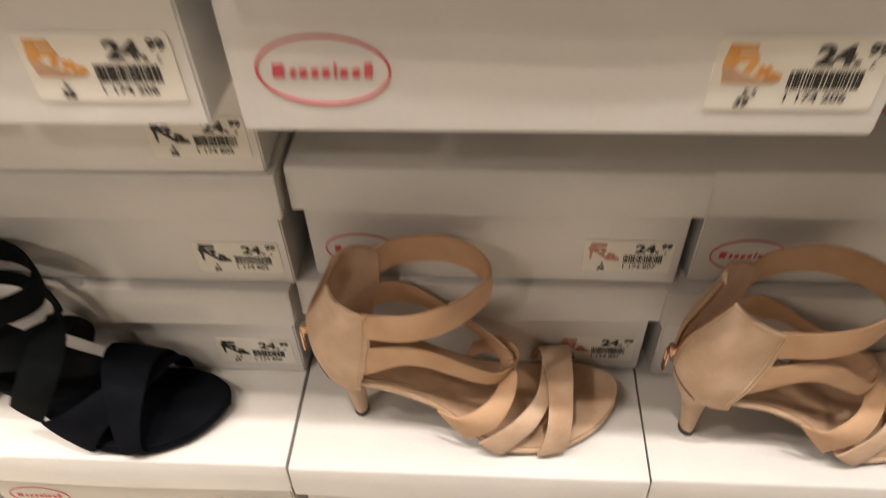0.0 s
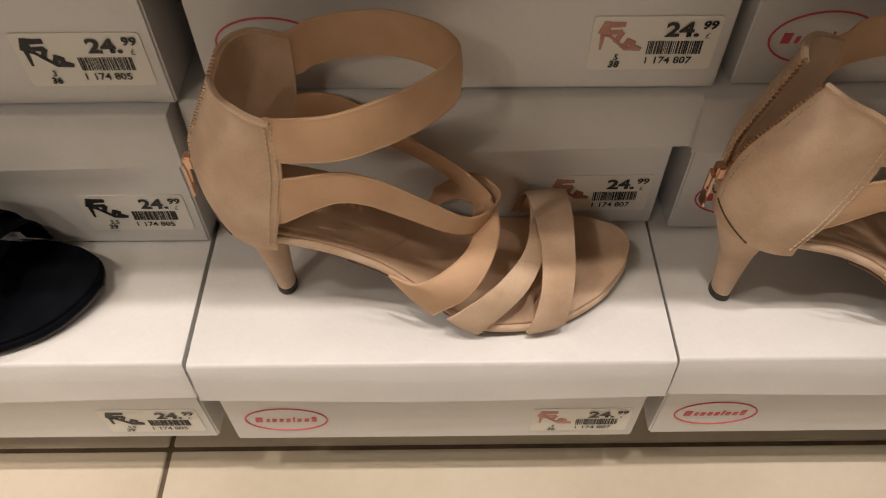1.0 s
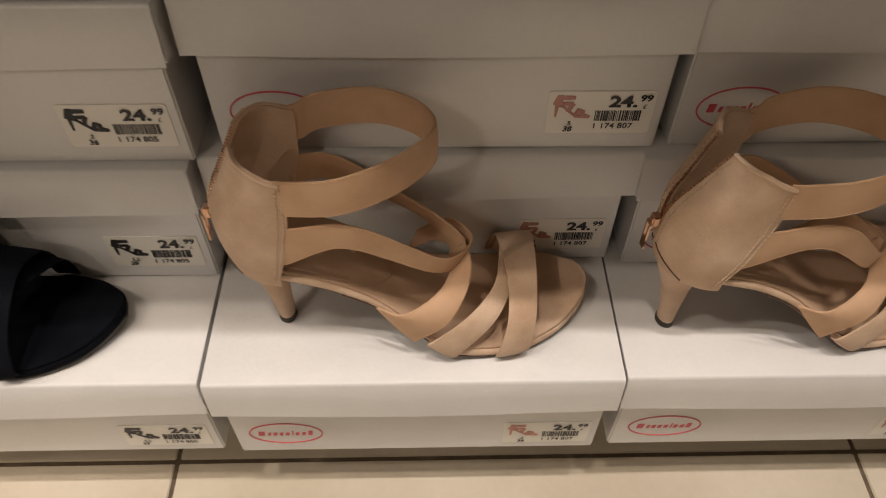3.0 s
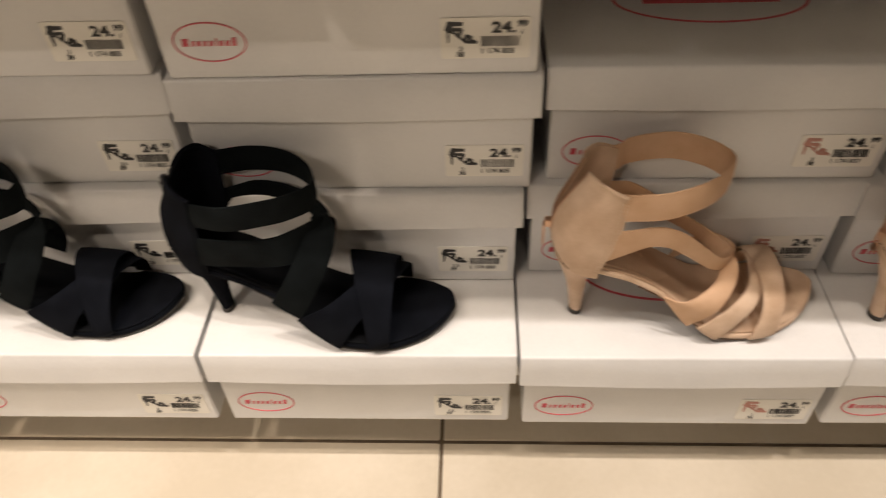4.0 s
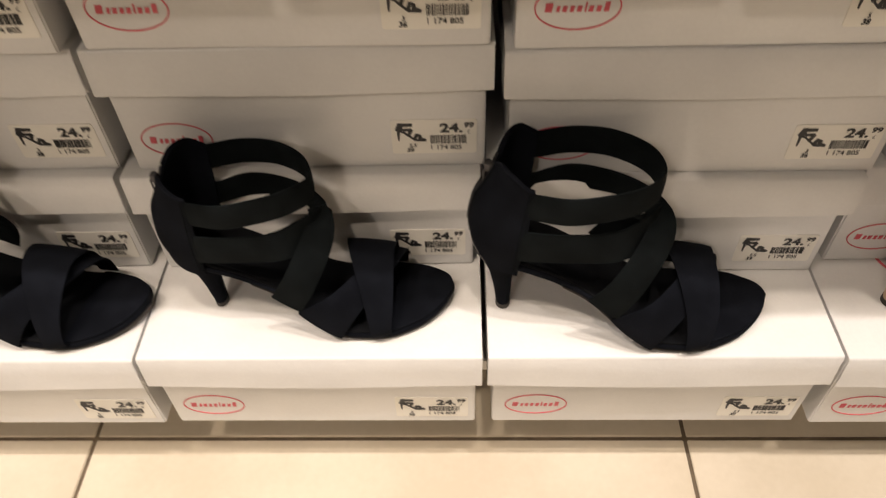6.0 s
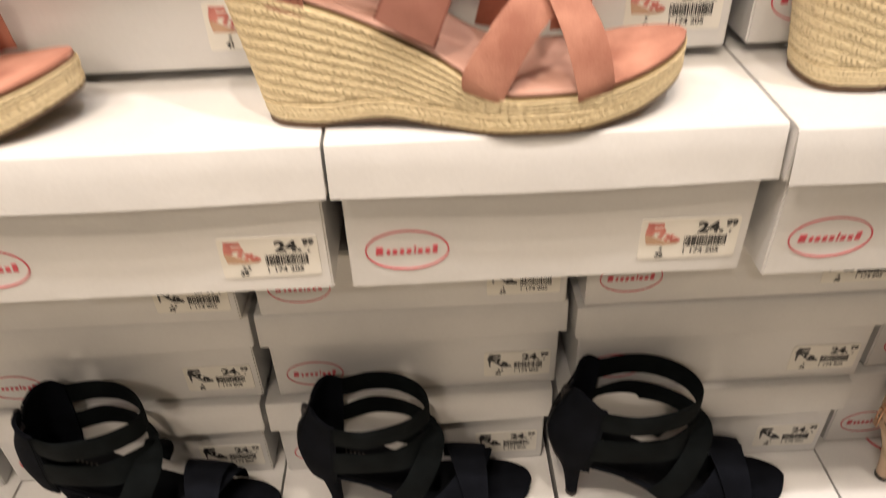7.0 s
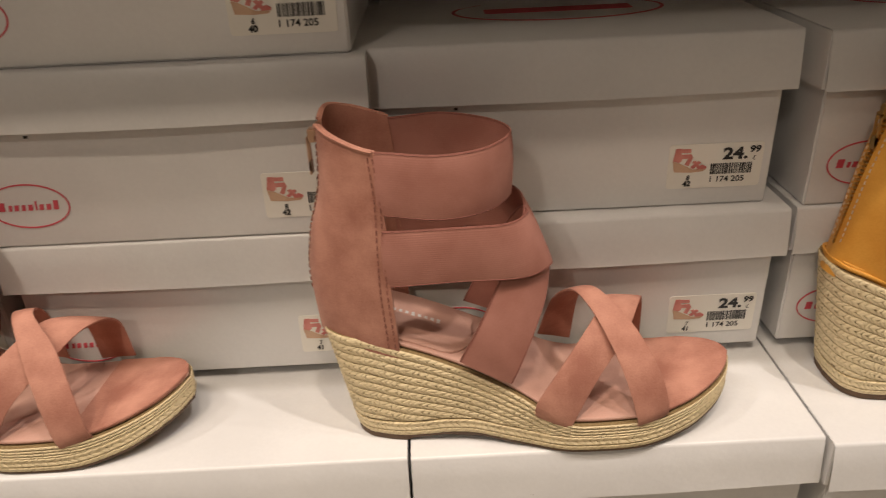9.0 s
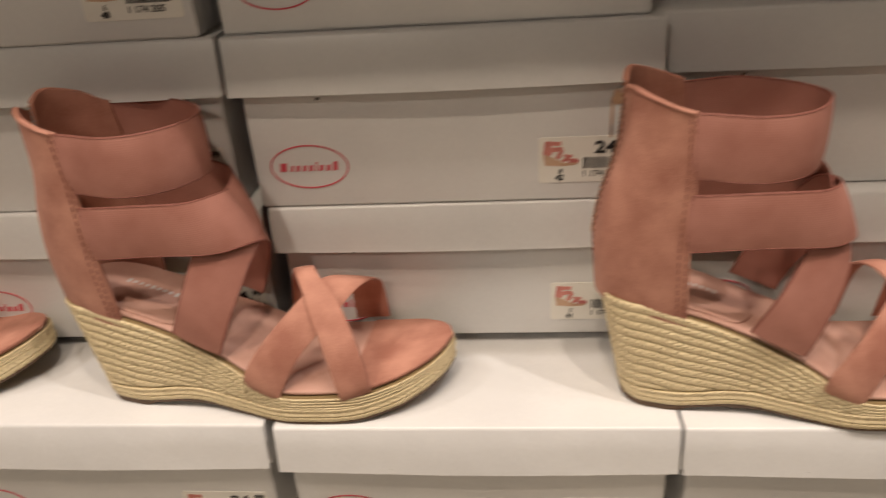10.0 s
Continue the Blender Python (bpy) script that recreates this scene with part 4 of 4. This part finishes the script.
WEDGED = dict(
    wedge=True, thick=0.005,
    bed=[(-0.024, 0.0795), (0.0, 0.0785), (0.036, 0.0695), (0.074, 0.0550), (0.106, 0.0405), (0.125, 0.0290), (0.145, 0.0225), (0.19, 0.0235), (0.23, 0.0305), (0.250, 0.036)],
    bottom=[(-0.024, 0.0042), (0.030, 0.0042), (0.040, 0.0050), (0.065, 0.0075), (0.10, 0.0045), (0.13, 0.0022), (0.17, 0.0022), (0.21, 0.007), (0.250, 0.019)],
    wid=[(-0.0235, 0.0), (-0.0215, 0.013), (-0.016, 0.021), (-0.002, 0.0275), (0.03, 0.0305), (0.07, 0.0305), (0.11, 0.036), (0.145, 0.042), (0.185, 0.0415), (0.215, 0.035), (0.235, 0.0245), (0.246, 0.012), (0.250, 0.0)],
    seat=0.077, top_edge=[(0.0, 0.203), (0.25, 0.208), (0.6, 0.204), (1.0, 0.196)],
    back=[(0.07, -0.0265), (0.11, -0.029), (0.135, -0.0255), (0.17, -0.0155), (0.20, -0.0134)],
    front=[(0.06, 0.0295), (0.075, 0.0293), (0.115, 0.0274), (0.16, 0.0272), (0.195, 0.0243)],
    half=[(0.06, 0.0306), (0.10, 0.0318), (0.15, 0.0310), (0.20, 0.0300)],
    gap=0.0025, zip_z=0.115, pull_z=0.196, drop=0.010, near_drop=0.004,
    straps=[
        ("ring", 0.0, *WEDGE_RING),
        ("elastic", 0.0, mirrored(WEDGE_TOP), mirrored(WEDGE_LOW)),
        ("elastic", 0.0016, WEDGE_TOP, WEDGE_LOW),
        ("suede", 0.0,
         [(0.116, -0.035, 0.022), (0.1163, -0.0405, 0.038), (0.132, -0.033, 0.060), (0.152, -0.012, 0.0775), (0.163, 0.010, 0.080), (0.170, 0.032, 0.063), (0.170, 0.0405, 0.028)],
         [(0.138, -0.036, 0.014), (0.1393, -0.0415, 0.023), (0.153, -0.034, 0.047), (0.174, -0.014, 0.066), (0.186, 0.010, 0.073), (0.194, 0.032, 0.063), (0.196, 0.038, 0.030)]),
        ("suede", 0.0018,
         [(0.179, -0.036, 0.016), (0.1797, -0.0415, 0.026), (0.170, -0.032, 0.054), (0.154, -0.011, 0.079), (0.142, 0.008, 0.085), (0.130, 0.027, 0.067), (0.121, 0.037, 0.034)],
         [(0.199, -0.033, 0.020), (0.200, -0.039, 0.032), (0.193, -0.031, 0.054), (0.177, -0.012, 0.074), (0.158, 0.005, 0.087), (0.149, 0.028, 0.071), (0.145, 0.040, 0.028)]),
    ])
PINK = dict(WEDGED, main=M_PINK, elastic=M_PINK_EL, thread=M_ROSE_THREAD, edge=M_ROSE_THREAD, zip=M_GOLD)
PINK["in"], PINK["pad"], PINK["print"] = M_PINK_IN, M_PINK_IN, M_STEEL
MUSTARD = dict(WEDGED, main=M_MUST, elastic=M_MUST_EL, thread=M_PALE_THREAD, edge=M_MUST_EL, zip=M_BRASS, gap=0.0025, pull_z=0.190)
MUSTARD["in"], MUSTARD["pad"], MUSTARD["print"] = M_MUST, M_MUST_EL, M_RUBBER
MUSTARD["bed"] = [(-0.024, 0.094), (-0.010, 0.091), (0.010, 0.083), (0.030, 0.0745)] + WEDGED["bed"][3:]
MUSTARD["seat"] = 0.088
MUSTARD["top_edge"] = [(0.0, 0.197), (0.25, 0.200), (0.6, 0.198), (1.0, 0.194)]
MUSTARD["back"] = [(0.085, -0.0245), (0.105, -0.021), (0.148, -0.014), (0.187, -0.005), (0.212, 0.0)]
MUSTARD["front"] = [(0.06, 0.050), (0.10, 0.050), (0.14, 0.050), (0.20, 0.050)]
MUSTARD["zip_z"] = 0.108
MUSTARD["drop"] = 0.020
MUSTARD["straps"] = [("ring", 0.0, *ring_edges([(0.040, -0.0250, 0.176), (0.065, -0.032, 0.176), (0.095, -0.024, 0.176), (0.112, 0.0, 0.176), (0.095, 0.024, 0.176), (0.065, 0.032, 0.176), (0.040, 0.0250, 0.176)], 0.032))] + [
    ("elastic", lift, mirrored(WEDGE_TOP[2:]) if side else WEDGE_TOP[2:], mirrored(WEDGE_LOW[2:]) if side else WEDGE_LOW[2:]) for side, lift in ((1, 0.0), (0, 0.002))] + WEDGED["straps"][3:]

LOW_Z, UP_Z = 0.1305, 0.5675


def place(first, m, scale, group, stretch=1.0):
    ob = copy_thing(first, m) if first.get("placed") else first
    ob.matrix_basis = m @ Matrix.Diagonal((scale * stretch, scale, scale, 1))
    first["placed"] = 1
    tagged(ob, "", "", group)
    return ob


beige = make_sandal("heeled_sandal", BEIGE, "beige suede high-heeled strappy sandal standing on a white box", "sandal")
place(beige, pose(0.050, 0.055, LOW_Z, 0, 0, 0.5), 1.0, "sandals on the lower row", 0.97)
place(beige, pose(0.303, 0.047, LOW_Z, 0, 0, 5), 1.0, "sandals on the lower row", 0.97)
black = make_sandal("heeled_sandal", BLACK, "black suede high-heeled strappy sandal standing on a white box", "sandal")
place(black, pose(-0.258, 0.057, LOW_Z, 0, 0, -6), 0.98, "sandals on the lower row")
place(black, pose(-0.488, 0.060, LOW_Z, 0, 0, -3), 0.915, "sandals on the lower row")
place(black, pose(-0.739, 0.064, LOW_Z, 0, 0, -8), 0.95, "sandals on the lower row")
pink = make_sandal("wedge_sandal", PINK, "old-rose suede wedge sandal with braided rope sole on a white box", "sandal")
place(pink, pose(-0.4655, 0.035, UP_Z, 0, 0, -5), 1.0, "sandals on the upper row", 0.94)
place(pink, pose(-0.817, 0.042, UP_Z, 0, 0, -5), 1.0, "sandals on the upper row", 0.94)
place(pink, pose(-1.116, 0.058, UP_Z, 0, 0, -5), 1.0, "sandals on the upper row", 0.94)
mustard = make_sandal("wedge_sandal", MUSTARD, "mustard-yellow leather wedge sandal with braided rope sole on a white box", "sandal")
place(mustard, pose(-0.1455, 0.046, UP_Z, 0, 0, 0), 1.0, "sandals on the upper row", 0.94)

# ---- floor tiles ----
TW = 0.587
tile_mesh = None
for i in range(-5, 6):
    for j in range(-9, 1):
        tx, ty = -0.072 + i * TW, 0.037 + j * TW
        if tx < -3.1 or tx + TW > 3.1:
            continue
        if tile_mesh is None:
            bm = bmesh.new()
            add_box(bm, 0.002, TW - 0.002, 0.002, TW - 0.002, -0.008, 0.0, 0.0008)
            t0 = part("tile", bm, M_TILE, floor)
            tile_mesh = t0.data
        else:
            t0 = new("tile", tile_mesh)
            t0.parent = floor
        t0.matrix_basis = Matrix.Translation((tx, ty, FLOOR))
